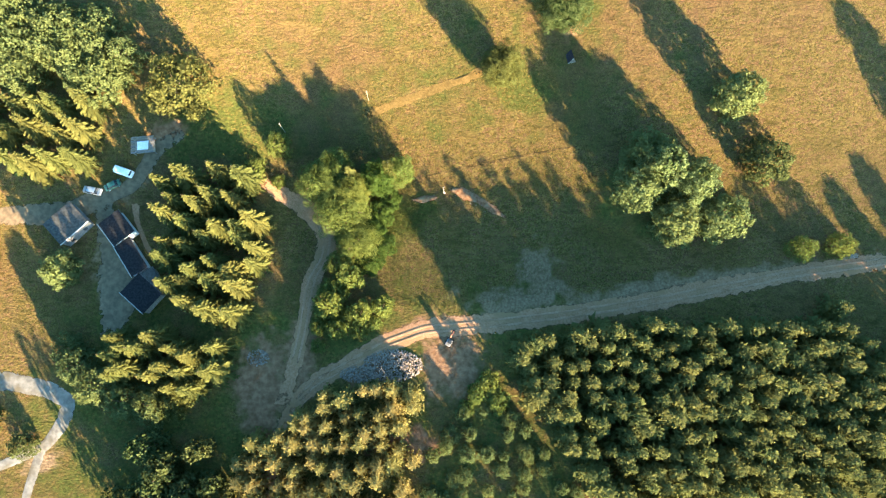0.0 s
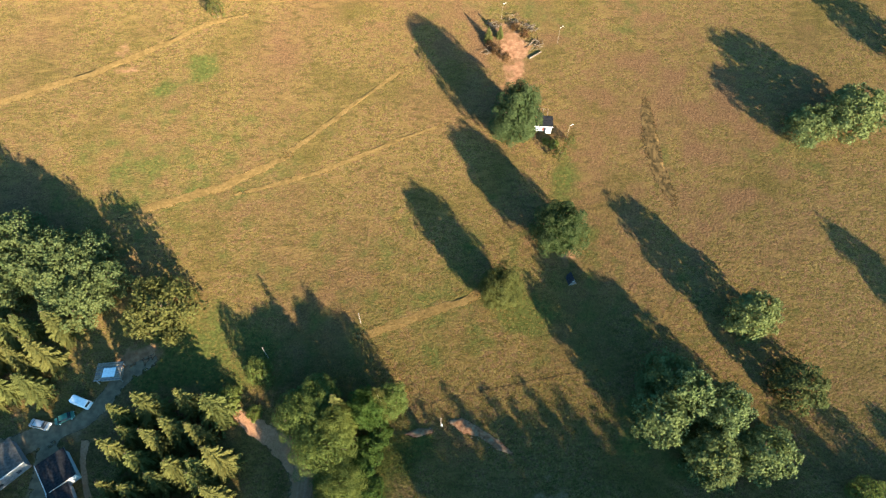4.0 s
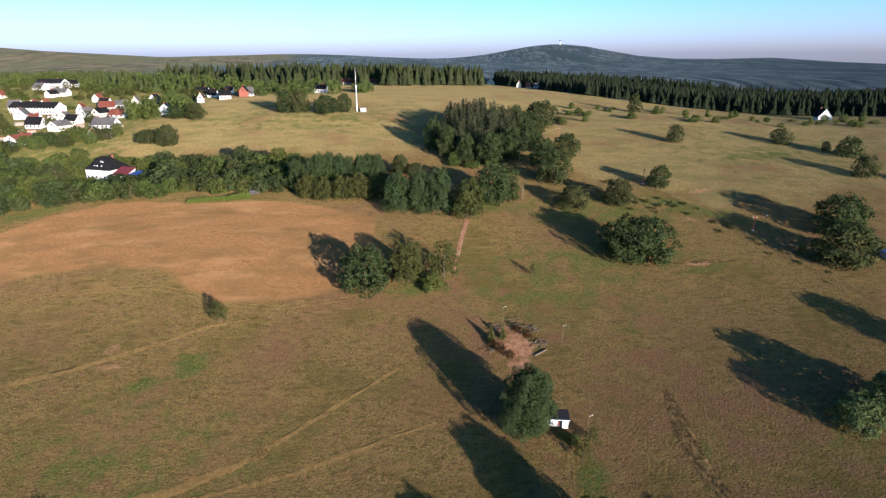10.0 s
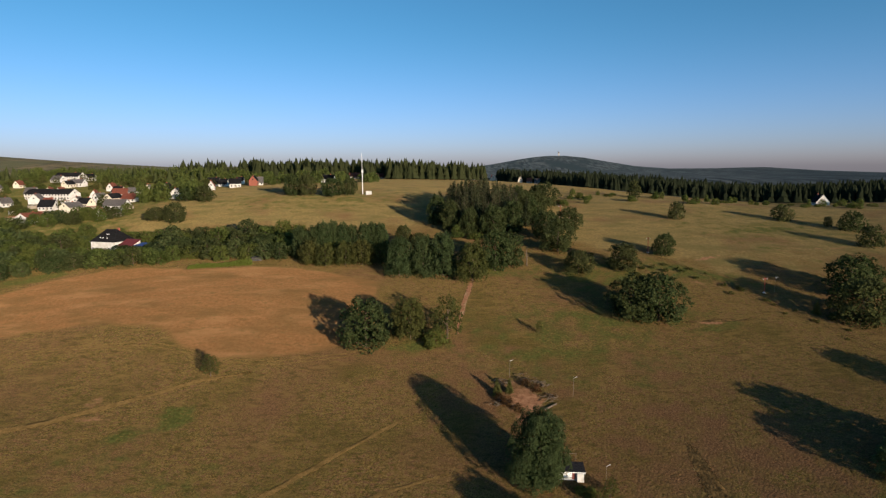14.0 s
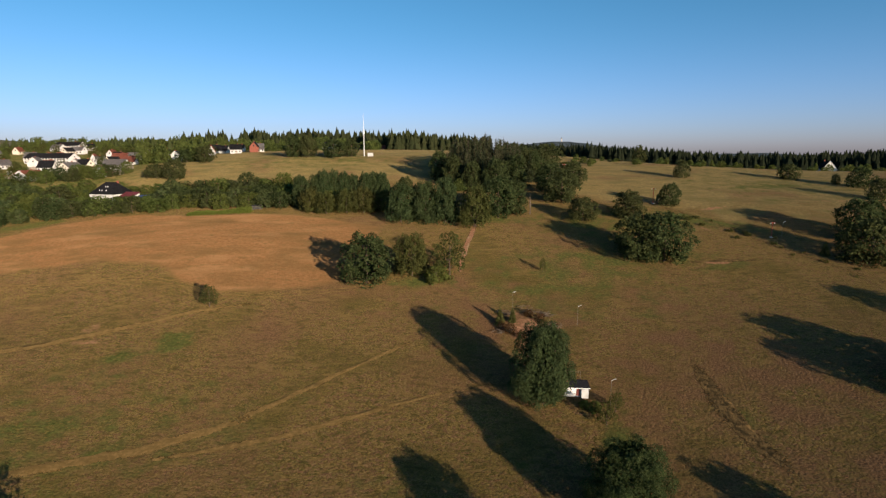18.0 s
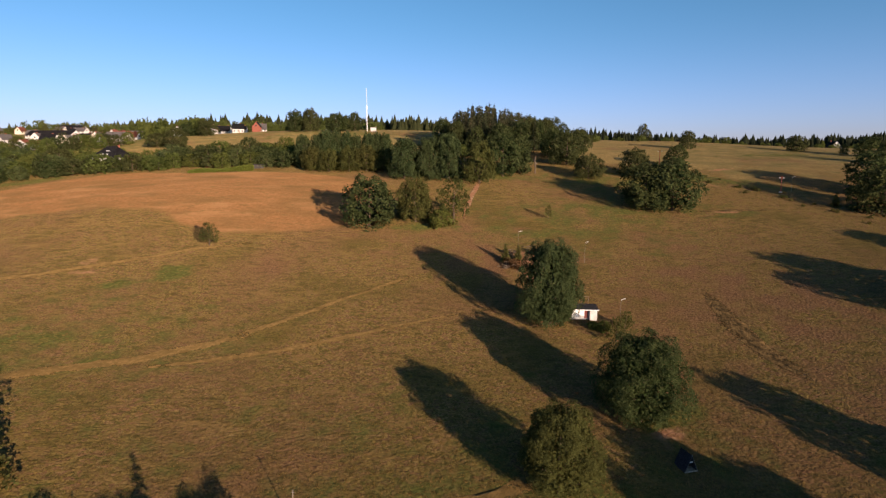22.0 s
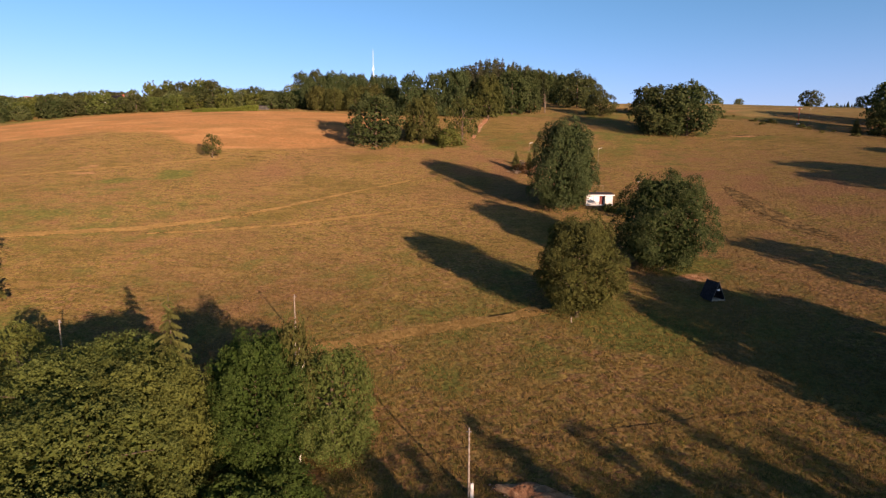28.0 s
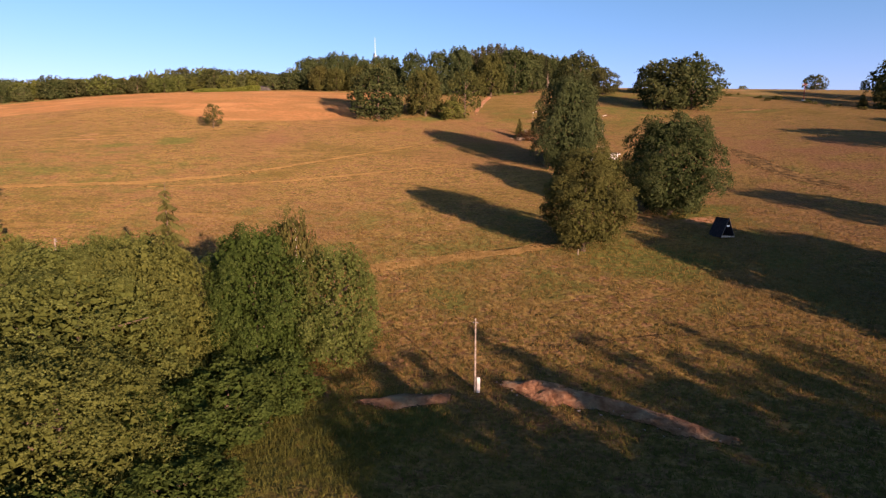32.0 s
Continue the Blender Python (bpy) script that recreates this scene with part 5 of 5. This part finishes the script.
def slope_lamp(x, y, tall, turn):
    t = thing("slope_lamp", "thin grey pole with a white floodlight head", "lamp", "slope floodlights")
    t.matrix_basis = on_ground(x, y, 0.2, turn)
    part("pole", tube([(0, 0, 0), (0, 0, tall)], [0.045, 0.03], 8), POLE_WOOD, t)
    part("arm", tube([(0, 0, tall - 0.1), (0.9, 0, tall + 0.15)], [0.05, 0.04], 6), STEEL, t)
    part("lamp_head", box(0.42, 0.24, 0.14, 0.95, 0, tall + 0.1, 0.04), CONCRETE, t)


slope_lamp(38.2, 126.0, 6.4, 20), slope_lamp(38.5, 162, 6.0, 20), slope_lamp(20.8, 172.0, 5.6, 20), slope_lamp(134.5, 227.5, 6.0, 10)


def power_pole(x, y, tall, label, box_at=None):
    t = thing("power_pole", label, "pole", "power poles")
    t.matrix_basis = on_ground(x, y, 0.3, 0)
    part("pole", tube([(0, 0, 0), (0, 0, tall * 0.5), (0, 0, tall + 0.3)], [0.085, 0.075, 0.06], 10), POLE_WOOD, t)
    part("insulator", tube([(0.0, 0.12, tall), (0.0, 0.2, tall + 0.28)], [0.06, 0.045], 8), ROOF_GREY, t)
    part("bracket", box(0.4, 0.06, 0.06, 0, 0.1, tall - 0.05), ROOF_GREY, t)
    if box_at:
        part("concrete_stub", box(0.26, 0.24, 1.5, 0.26, 0, 0, 0.03), CONCRETE, t)
    return t


power_pole(-20.7, 71.0, 5.4, "weathered wooden power pole on the meadow")
power_pole(0.2, 45.6, 5.9, "slim wooden power pole with a pale concrete stub", True)
power_pole(-43.9, 62.1, 6.2, "thin wooden pole behind the roadside trees")
a, b = Vector((0.2, 45.6, float(height(0.2, 45.6)) + 5.9)), Vector((-20.7, 71, float(height(-20.7, 71)) + 5.4))
wire = tube([a.lerp(b, s) - Vector((0, 0, 1.4 * s * (1 - s))) for s in np.linspace(0, 1, 13)], [0.012] * 13, 4)
tagged(part("overhead_wire", wire, ROOF_DARK), "thin dark overhead wire between two power poles", "wire")
snag = thing("dead_tree", "pale dead tree trunk with broken top", "dead tree")
snag.matrix_basis = on_ground(37.8, 254.8, 0.2)
part("trunk", tube([(0, 0, 0), (0.1, 0, 3), (-0.1, 0.1, 6), (0.1, 0, 9)], [0.4, 0.32, 0.22, 0.06], 9), DEADWOOD, snag)
for k, (z, a) in enumerate(((4, 0.3), (5.5, 2.6), (7, 4.4))):
    part("branch", tube([(0, 0, z), (1.2 * math.cos(a), 1.2 * math.sin(a), z + 0.8)], [0.18, 0.05], 6), DEADWOOD, snag)

# ---- the small white hut ----
DOOR_RED = material("dark_red_door", (0.12, 0.03, 0.025), (0.20, 0.06, 0.05), 2.0, 0.7)
hut = thing("hut", "small white-walled hut with flat dark roof on the slope", "hut")
hut.matrix_basis = on_ground(30.7, 131.2, 0.35, -5) @ Matrix.Diagonal((0.96, 0.95, 0.95, 1))
part("wall", box(6.4, 3.6, 2.55, 0, 0, 0, 0.02), WHITE, hut)
part("side_wall", box(1.3, 2.0, 2.4, -3.15, -1.0, 0, 0.02), DOOR_RED, hut, "reddish-brown boarded side wall")
part("porch_wall", box(1.7, 0.9, 2.3, 2.5, -2.2, 0, 0.02), WHITE, hut)
hut_door = part("door", box(0.9, 0.1, 1.9, 0.95, -1.86, 0.35, 0.02), DOOR_RED, hut, "dark red plank door")
part("handle", box(0.05, 0.05, 0.18, 1.28, -1.94, 1.25), STEEL, hut_door)
part("door", box(0.8, 0.1, 1.8, -3.2, -2.05, 0.35, 0.02), ROOF_DARK, hut, "dark open doorway leaf")
for x in (-1.6, -0.1):
    shutter = part("shutter", box(1.2, 0.07, 1.3, x, -1.84, 0.9, 0.01), STEEL, hut, "white window shutter")
    part("frame", box(1.32, 0.04, 0.08, x, -1.86, 2.203), ROOF_GREY, shutter)
    part("sill", box(1.32, 0.12, 0.07, x, -1.87, 0.82), ROOF_GREY, shutter)
bm = box(7.4, 4.6, 0.16, 0, 0, 0, 0.03)
bmesh.ops.transform(bm, matrix=pose(0.1, -0.1, 2.62, 5, 0, 0), verts=bm.verts)
part("roof", bm, ROOF_DARK, hut)
part("chimney", box(0.5, 0.5, 0.9, -1.6, 0.9, 2.7, 0.03), ROOF_RED, hut)
part("fascia", box(7.4, 0.06, 0.2, 0.1, -2.42, 2.38), STEEL, hut)
rail = thing("handrail", "white metal handrail behind the hut", "rail")
rail.matrix_basis = on_ground(31.6, 134.6, 0.1, -6)
for x in (-1.5, 0, 1.5):
    part("post", box(0.05, 0.05, 3.1, x, 0, 0), POLE_WOOD, rail)
part("top_rail", box(3.2, 0.05, 0.05, 0, 0, 3.103), POLE_WOOD, rail)

stake = thing("stake", "short pale wooden stake at the foot of the beech", "stake")
stake.matrix_basis = on_ground(14.3, 75.4, 0.2, 20)
part("post", box(0.12, 0.11, 0.9, 0, 0, 0, 0.02), POLE_WOOD, stake)
part("cap", box(0.15, 0.14, 0.05, 0, 0, 0.903, 0.01), WOOD, stake)

# ---- the A-frame shelter ----
SLATE = material("dark_shingle", (0.020, 0.020, 0.028), (0.055, 0.055, 0.07), 4.0, 0.7, bump=0.02)
shelter = thing("a_frame_shelter", "small dark A-frame shelter with an open front", "shelter")
shelter.matrix_basis = on_ground(35.5, 82.4, 0.1, 14) @ Matrix.Diagonal((0.74, 0.78, 0.76, 1))
for side, name in ((-1, "roof_slope"), (1, "roof_slope")):
    bm = bmesh.new()
    for y0, y1 in ((-1.7, 1.7),):
        outer = [(side * 1.45, y0, 0.1), (side * 1.45, y1, 0.1), (side * -0.06, y1, 3.55), (side * -0.06, y0, 3.55)]
        bm.faces.new([bm.verts.new(q) for q in outer])
    bmesh.ops.solidify(bm, geom=list(bm.faces), thickness=0.12)
    part(name, bm, SLATE, shelter)
# back wall in dark shingle stands in for the shade inside
part("back_wall", mesh_from("back_wall", [(-1.3, 1.5, 0.1), (1.3, 1.5, 0.1), (0, 1.5, 3.2), (-1.3, 1.58, 0.1), (1.3, 1.58, 0.1), (0, 1.58, 3.2)], [(0, 1, 2), (5, 4, 3), (0, 3, 4, 1), (1, 4, 5, 2), (2, 5, 3, 0)], SLATE), None, shelter)
part("floor_board", box(2.7, 3.3, 0.16, 0, 0, 0.08, 0.02), WOOD, shelter)
part("sill_board", box(2.7, 0.1, 0.26, 0, -1.72, 0.1, 0.01), WOOD, shelter)
part("bench", box(1.7, 0.4, 0.08, 0, 0.9, 0.55, 0.01), WOOD, shelter)
part("sign_board", box(0.6, 0.05, 0.28, 0, -1.6, 2.0, 0.01), STEEL, shelter, "small white sign in the gable")
for side in (-1, 1):
    part("barge_board", tube([(side * 1.5, -1.74, 0.1), (side * -0.1, -1.74, 3.75)], [0.05, 0.05], 4), ROOF_GREY, shelter)

# ---- the brush heap above the hut ----
heap = thing("brush_heap", "heap of dead branches on bare orange ground", "brush heap")
heap.matrix_basis = on_ground(24, 162)
rng = random.Random(3)
for cx, cy, n in ((-6, 7, 26), (6, 6, 26), (7.5, -1, 22), (-7.5, -3, 18), (1, 9, 20)):
    for i in range(n):
        a, l = rng.uniform(0, math.tau), rng.uniform(1.2, 3.4)
        x, y = cx + rng.gauss(0, 1.3), cy + rng.gauss(0, 1.0)
        z = float(height(24 + x, 162 + y)) - float(height(24, 162)) + rng.uniform(0.0, 0.7)
        part("branch", tube([(x - l / 2 * math.cos(a), y - l / 2 * math.sin(a), z), (x, y, z + 0.2), (x + l / 2 * math.cos(a), y + l / 2 * math.sin(a), z + rng.uniform(-0.1, 0.9))], [0.09, 0.07, 0.02], 4), DEADWOOD, heap)
part("log", tube([(5, -6, float(height(29, 156)) - float(height(24, 162)) + 0.2), (9, -3.5, float(height(33, 158.5)) - float(height(24, 162)) + 0.3)], [0.28, 0.2], 8), DEADWOOD, heap, "pale barkless log")

# ---- earth banks and stone heap by the road ----
bank_a = draped("earth_bank", [(-9, 43.5), (-5, 44.2), (-1.2, 44.6)], [0.4, 2.8, 0.5], SOIL, "low bank of reddish bare earth", "earth bank", 0.05, 0.7, 21, "", 0.25, 0.35)
bank_b = draped("earth_bank", [(1.2, 46.6), (5, 46.2), (10, 43.8), (14, 41), (18, 38.6)], [0.5, 3.4, 2.6, 2.8, 0.4], SOIL, "long bank of reddish bare earth", "earth bank", 0.05, 0.6, 22, "", 0.28, 0.4)
pebble = bmesh.new()
bmesh.ops.create_icosphere(pebble, subdivisions=1, radius=1.0)
for v in pebble.verts:
    v.co *= 0.75 + 0.4 * noise.noise(v.co * 1.7)
pebble_mesh = bpy.data.meshes.new("stone")
pebble.to_mesh(pebble_mesh)
pebble.free()
pebble_mesh.materials.append(STONE)
scatter = random.Random(44)
for bank, a, b, n in ((bank_a, (-8, 43.8), (-2, 44.6), 16), (bank_b, (2, 46.6), (17, 39.2), 34)):
    for i in range(n):
        f, s = scatter.random(), scatter.uniform(0.07, 0.2)
        x, y = a[0] + (b[0] - a[0]) * f + scatter.gauss(0, 0.5), a[1] + (b[1] - a[1]) * f + scatter.gauss(0, 0.6)
        stone = part("stone", pebble_mesh, None, bank)
        stone.matrix_basis = pose(x, y, float(height(x, y)) + 0.12, 0, 0, scatter.uniform(0, 360)) @ Matrix.Diagonal((s, s * 0.8, s * 0.6, 1))


def stones(name, label, cx, cy, rx, ry, n, size, seed, mound):
    rng = np.random.default_rng(seed)
    verts, faces = [], []
    base = np.array([(1, 0, 0), (-1, 0, 0), (0, 1, 0), (0, -1, 0), (0, 0, 1), (0, 0, -1)], float)
    tri = [(0, 2, 4), (2, 1, 4), (1, 3, 4), (3, 0, 4), (2, 0, 5), (1, 2, 5), (3, 1, 5), (0, 3, 5)]
    for i in range(n):
        a, r = rng.uniform(0, math.tau), math.sqrt(rng.random())
        x, y = cx + rx * r * math.cos(a), cy + ry * r * math.sin(a)
        s = size * rng.uniform(0.5, 1.5)
        v = base * s * rng.uniform(0.6, 1.2, (6, 3)) + rng.normal(0, 0.12 * s, (6, 3))
        q = rng.uniform(0, 6)
        rot = np.array([[math.cos(q), -math.sin(q), 0], [math.sin(q), math.cos(q), 0], [0, 0, 1]])
        v = v @ rot.T + (x, y, float(height(x, y)) + mound * (1 - r * r) * rng.uniform(0.4, 1.0) + s * 0.3)
        k = len(verts)
        verts += v.tolist()
        faces += [tuple(k + j for j in f) for f in tri]
    return tagged(new(name, mesh_from(name, np.array(verts), faces, STONE)), label, "stone heap", kind="stuff")


stones("stone_heap", "heap of pale broken stones beside the road", -13.5, -1.5, 8.0, 4.2, 1500, 0.24, 5, 1.0)
stones("stone_heap", "heap of pale broken stones beside the road", -22.5, -3.8, 5.0, 2.2, 600, 0.22, 6, 0.5)
stones("stone_heap", "small scatter of stones on bare soil", -49.5, 0.5, 3.0, 2.2, 160, 0.25, 7, 0.3)

# a small digger on the churned ground
digger = thing("mini_digger", "small dark excavator parked beside the road", "digger")
digger.matrix_basis = on_ground(1.6, 4.6, 0.0, 60)
for s in (-1, 1):
    part("crawler_track", box(2.4, 0.4, 0.6, 0, s * 0.75, 0, 0.15), ROOF_DARK, digger)
part("body", box(1.9, 1.5, 0.8, -0.1, 0, 0.65, 0.12), ROOF_GREY, digger)
part("cab", box(1.1, 0.9, 1.3, 0.2, -0.25, 1.45, 0.08), GLASS, digger)
part("boom", tube([(0.8, 0.3, 1.2), (2.0, 0.3, 2.6), (3.1, 0.3, 2.0)], [0.18, 0.16, 0.12], 6), ROOF_RED, digger)
part("stick", tube([(3.1, 0.3, 2.0), (3.4, 0.3, 0.7)], [0.12, 0.1], 6), ROOF_RED, digger)
part("bucket", box(0.5, 0.7, 0.5, 3.3, 0.3, 0.25, 0.08), ROOF_DARK, digger)

# ---- the farmstead ----
draped("yard", [(-94, 42), (-90, 30), (-87, 18), (-90, 6)], [6, 9, 13, 5], ASPHALT, "grey gravel farmyard between buildings", "yard", 0.05, 0.2, 31)
draped("lane", [(-150, 39.5), (-121, 39), (-103, 40), (-96, 43.5), (-88, 46), (-84, 50), (-80, 57), (-72, 62)], [3.0, 3.0, 4.0, 6, 6.5, 4, 4, 3], ASPHALT, "grey lane leading into the farmyard", "lane", 0.08, 0.15, 32)
draped("footpath", [(-85.3, 43), (-84.5, 37), (-81.3, 30), (-75.4, 24.7)], [2.2, 1.4, 1.4, 1.6], GRAVEL, "narrow curving gravel path past the farm buildings", "path", 0.1, 0.15, 33)
draped("lane", [(-150, -2), (-113, -6), (-104, -8), (-99, -11), (-100, -16), (-104, -22), (-115, -27), (-150, -32)], [3, 3.4, 5, 4.4, 3.0, 2.6, 2.6, 2.6], LANE, "pale concrete lane curving past trees", "lane", 0.08, 0.1, 34)
draped("lane", [(-105, -22.5), (-108, -34), (-110, -60)], [2.6, 2.2, 2.2], LANE, "pale concrete side lane", "lane", 0.06, 0.1, 35)


def flat_building(name, x, y, wide, deep, tall, turn, wall, roof, label, category="farm building"):
    t = thing(name, label, category, "farm buildings")
    t.matrix_basis = on_ground(x, y, 0.4, turn)
    part("wall", box(wide, deep, tall), wall, t)
    part("roof", box(wide + 0.6, deep + 0.6, 0.2, 0, 0, tall + 0.003, 0.04), roof, t)
    part("parapet", box(wide + 0.7, 0.12, 0.3, 0, -deep / 2 - 0.31, tall + 0.003), CONCRETE, t)
    for i in range(max(1, int(wide / 3))):
        part("window", box(1.0, 0.1, 1.0, -wide / 2 + wide * (i + 0.5) / max(1, int(wide / 3)), -deep / 2 - 0.03, 1.2), GLASS, t)
    part("gutter", box(wide + 0.7, 0.1, 0.12, 0, deep / 2 + 0.33, tall - 0.1), ROOF_GREY, t)
    return t


flat_building("barn", -88.4, 35.0, 7.3, 6.0, 3.6, -50, WHITE, ROOF_DARK, "white farm building with flat black roof")
flat_building("barn", -84.2, 27.2, 9.5, 4.2, 3.3, -55, WHITE, ROOF_DARK, "long white farm building with flat black roof")
flat_building("barn", -80.6, 17.4, 8.2, 6.4, 3.4, -40, WOOD, ROOF_DARK, "farm shed with flat black roof")
flat_building("barn", -78.4, 21.3, 5.2, 3.2, 3.0, -55, WOOD, ROOF_MID, "small farm shed with grey roof")
# pale walls of the last building coloured grey to stand in for shade
flat_building("barn", -101.8, 36.2, 8.6, 7.4, 4.0, 45, ROOF_GREY, ROOF_MID, "farm building with walls greyed for shade, flat grey roof and parapet")
woodshed = thing("lumber_shelter", "open shelter stacked with weathered boards", "shed")
woodshed.matrix_basis = on_ground(-82.2, 57.8, 0.2, 5)
for x in (-2.8, 2.8):
    for y in (-2.0, 2.0):
        part("post", box(0.16, 0.16, 2.4, x, y, 0), WOOD, woodshed)
for i in range(9):
    part("board", box(6.2, 0.42, 0.07, 0, -2.2 + i * 0.54, 2.403 + 0.06 * (i % 2)), POLE_WOOD if i % 3 else ROOF_GREY, woodshed)
part("sheet", box(3.0, 2.4, 0.03, 0.2, -0.4, 2.56), STEEL, woodshed, "crumpled pale plastic sheet")
part("lumber_stack", box(5.0, 3.2, 1.2, 0, 0, 0.1, 0.05), WOOD, woodshed)


def car(x, y, long_, wide, tall, turn, paint, label, van=False):
    t = thing("van" if van else "car", label, "van" if van else "car", "parked vehicles")
    t.matrix_basis = on_ground(x, y, -0.02, turn)
    l, w = long_ / 2, wide / 2
    part("body", box(long_, wide, tall * 0.5, 0, 0, 0.32, 0.16), paint, t)
    bm = bmesh.new()
    top, z0 = (0.72 if not van else 0.92), 0.32 + tall * 0.5
    a = [bm.verts.new((sx * l * (0.72 if not van else 0.93), sy * w * 0.94, z0 - 0.05)) for sx, sy in ((-1, -1), (1, -1), (1, 1), (-1, 1))]
    b = [bm.verts.new((sx * l * (0.46 if not van else 0.86), sy * w * 0.8, tall + 0.1)) for sx, sy in ((-1, -1), (1, -1), (1, 1), (-1, 1))]
    for i in range(4):
        bm.faces.new((a[i], a[(i + 1) % 4], b[(i + 1) % 4], b[i]))
    bm.faces.new(b)
    part("cabin", bm, GLASS if not van else paint, t)
    part("roof", box(long_ * (0.44 if not van else 0.84), wide * 0.78, 0.06, 0, 0, tall + 0.104, 0.02), paint, t)
    part("windscreen", box(0.08, wide * 0.74, tall * 0.32, l * (0.62 if not van else 0.91), 0, z0 + 0.04), GLASS, t)
    for sx in (-1, 1):
        for sy in (-1, 1):
            wheel = part("wheel", tube([(sx * l * 0.62, sy * (w - 0.2), 0.33), (sx * l * 0.62, sy * (w + 0.02), 0.33)], [0.33, 0.33], 12), ROOF_DARK, t)
            part("rim", tube([(sx * l * 0.62, sy * (w + 0.021), 0.33), (sx * l * 0.62, sy * (w + 0.035), 0.33)], [0.19, 0.17], 10), STEEL, wheel)
    for sy in (-1, 1):
        part("headlight", box(0.06, 0.35, 0.16, l + 0.01, sy * w * 0.65, 0.62), STEEL, t)


SILVER = material("silver_paint", (0.35, 0.36, 0.37), (0.5, 0.51, 0.52), 0.5, 0.35, 0.6)
GREEN_PAINT = material("green_paint", (0.03, 0.10, 0.07), (0.06, 0.16, 0.12), 0.5, 0.35)
car(-88.0, 50.9, 5.2, 2.0, 2.1, -20, STEEL, "white delivery van parked on the lane", True)
car(-91.2, 47.3, 4.4, 1.8, 1.45, 28, GREEN_PAINT, "dark green car parked on the lane")
car(-96.6, 45.8, 5.0, 1.9, 1.6, -12, SILVER, "silver estate car parked at the yard")
planks = thing("plank_stack", "small stack of pale sawn planks beside the farm road", "planks")
planks.matrix_basis = on_ground(112, 27.9, 0.0, 12)
for i in range(6):
    part("plank", box(3.6 + 0.3 * (i % 3), 0.24, 0.08, 0.2 * (i % 2), -0.5 + 0.3 * (i % 4), 0.02 + 0.085 * (i // 4), turn=3 * (i % 3) - 3), POLE_WOOD, planks)
tarp = thing("blue_pavilion", "shed with bright blue sheet roof beside tall trees", "shed")
tarp.matrix_basis = on_ground(175, 206, 0.2, 20)
part("wall", box(9, 7, 2.6), WOOD, tarp)
part("roof", box(10, 8, 0.2, 0, 0, 2.603, 0.04), BLUE, tarp)


# ---- long grass on the near slope ----
def tufts(name, label, n, region, mat, seed, keep, tall=(0.16, 0.42)):
    rng = np.random.default_rng(seed)
    x, y = rng.uniform(region[0], region[1], n), rng.uniform(region[2], region[3], n)
    ok = keep(x, y) > rng.random(n)
    x, y = x[ok], y[ok]
    n = len(x)
    z = height(x, y) - 0.04
    blades = []
    for k in range(5):
        a, h, w = rng.uniform(0, math.tau, n), rng.uniform(*tall, n), rng.uniform(0.015, 0.04, n)
        ox, oy, lx, ly = rng.normal(0, 0.12, n), rng.normal(0, 0.12, n), rng.normal(0, 0.13, n), rng.normal(0, 0.13, n)
        c, d = np.cos(a) * w, np.sin(a) * w
        blades.append(np.stack([np.stack([x + ox - c, y + oy - d, z], 1), np.stack([x + ox + c, y + oy + d, z], 1), np.stack([x + ox + lx, y + oy + ly, z + h], 1)], 1))
    verts = np.stack(blades, 1).reshape(-1, 3)
    ob = new(name, mesh_from(name, verts, np.arange(len(verts)).reshape(-1, 3), mat))
    return tagged(ob, label, "grass", kind="stuff")


def open_ground(x, y):
    k = np.ones_like(x)
    for cx, cy, r in ((-24, 40, 14), (62, 44, 18), (-60, 30, 20)):
        k = np.where(np.hypot(x - cx, y - cy) < r, 0.0, k)
    road = np.abs(y - (9.5 + np.clip(x, 0, 200) * 0.14)) < 4
    return np.where(road & (x > -10), 0, k)


DRY_GRASS = leafage("dry_grass", (0.123, 0.079, 0.025), (0.238, 0.150, 0.053), (0.176, 0.114, 0.040), 0.35)
GREEN_GRASS = leafage("green_grass", (0.053, 0.066, 0.014), (0.114, 0.114, 0.031), (0.106, 0.097, 0.026), 0.35)


def near_slope(x, y):
    return open_ground(x, y) * np.clip((105 - y) / 60, 0, 1) * np.clip((65 - np.abs(x - 5)) / 25, 0, 1)


tufts("dry_grass", "long dry golden grass tufts on the slope", 60000, (-60, 70, 36, 105), DRY_GRASS, 1, lambda x, y: near_slope(x, y) * np.clip((y - 36) / 12, 0, 1))
tufts("green_grass", "green grass tufts in the shaded lower meadow", 70000, (-60, 70, 14, 80), GREEN_GRASS, 2, lambda x, y: near_slope(x, y) * np.clip((62 - y) / 25, 0.08, 1))
tufts("low_weeds", "green weeds at the foot of the leafy trees", 6000, (-21, -3, 33, 46), GREEN_GRASS, 3, lambda x, y: np.clip(1.3 - np.hypot((x + 13) / 8, (y - 39) / 6), 0, 1), (0.16, 0.40))
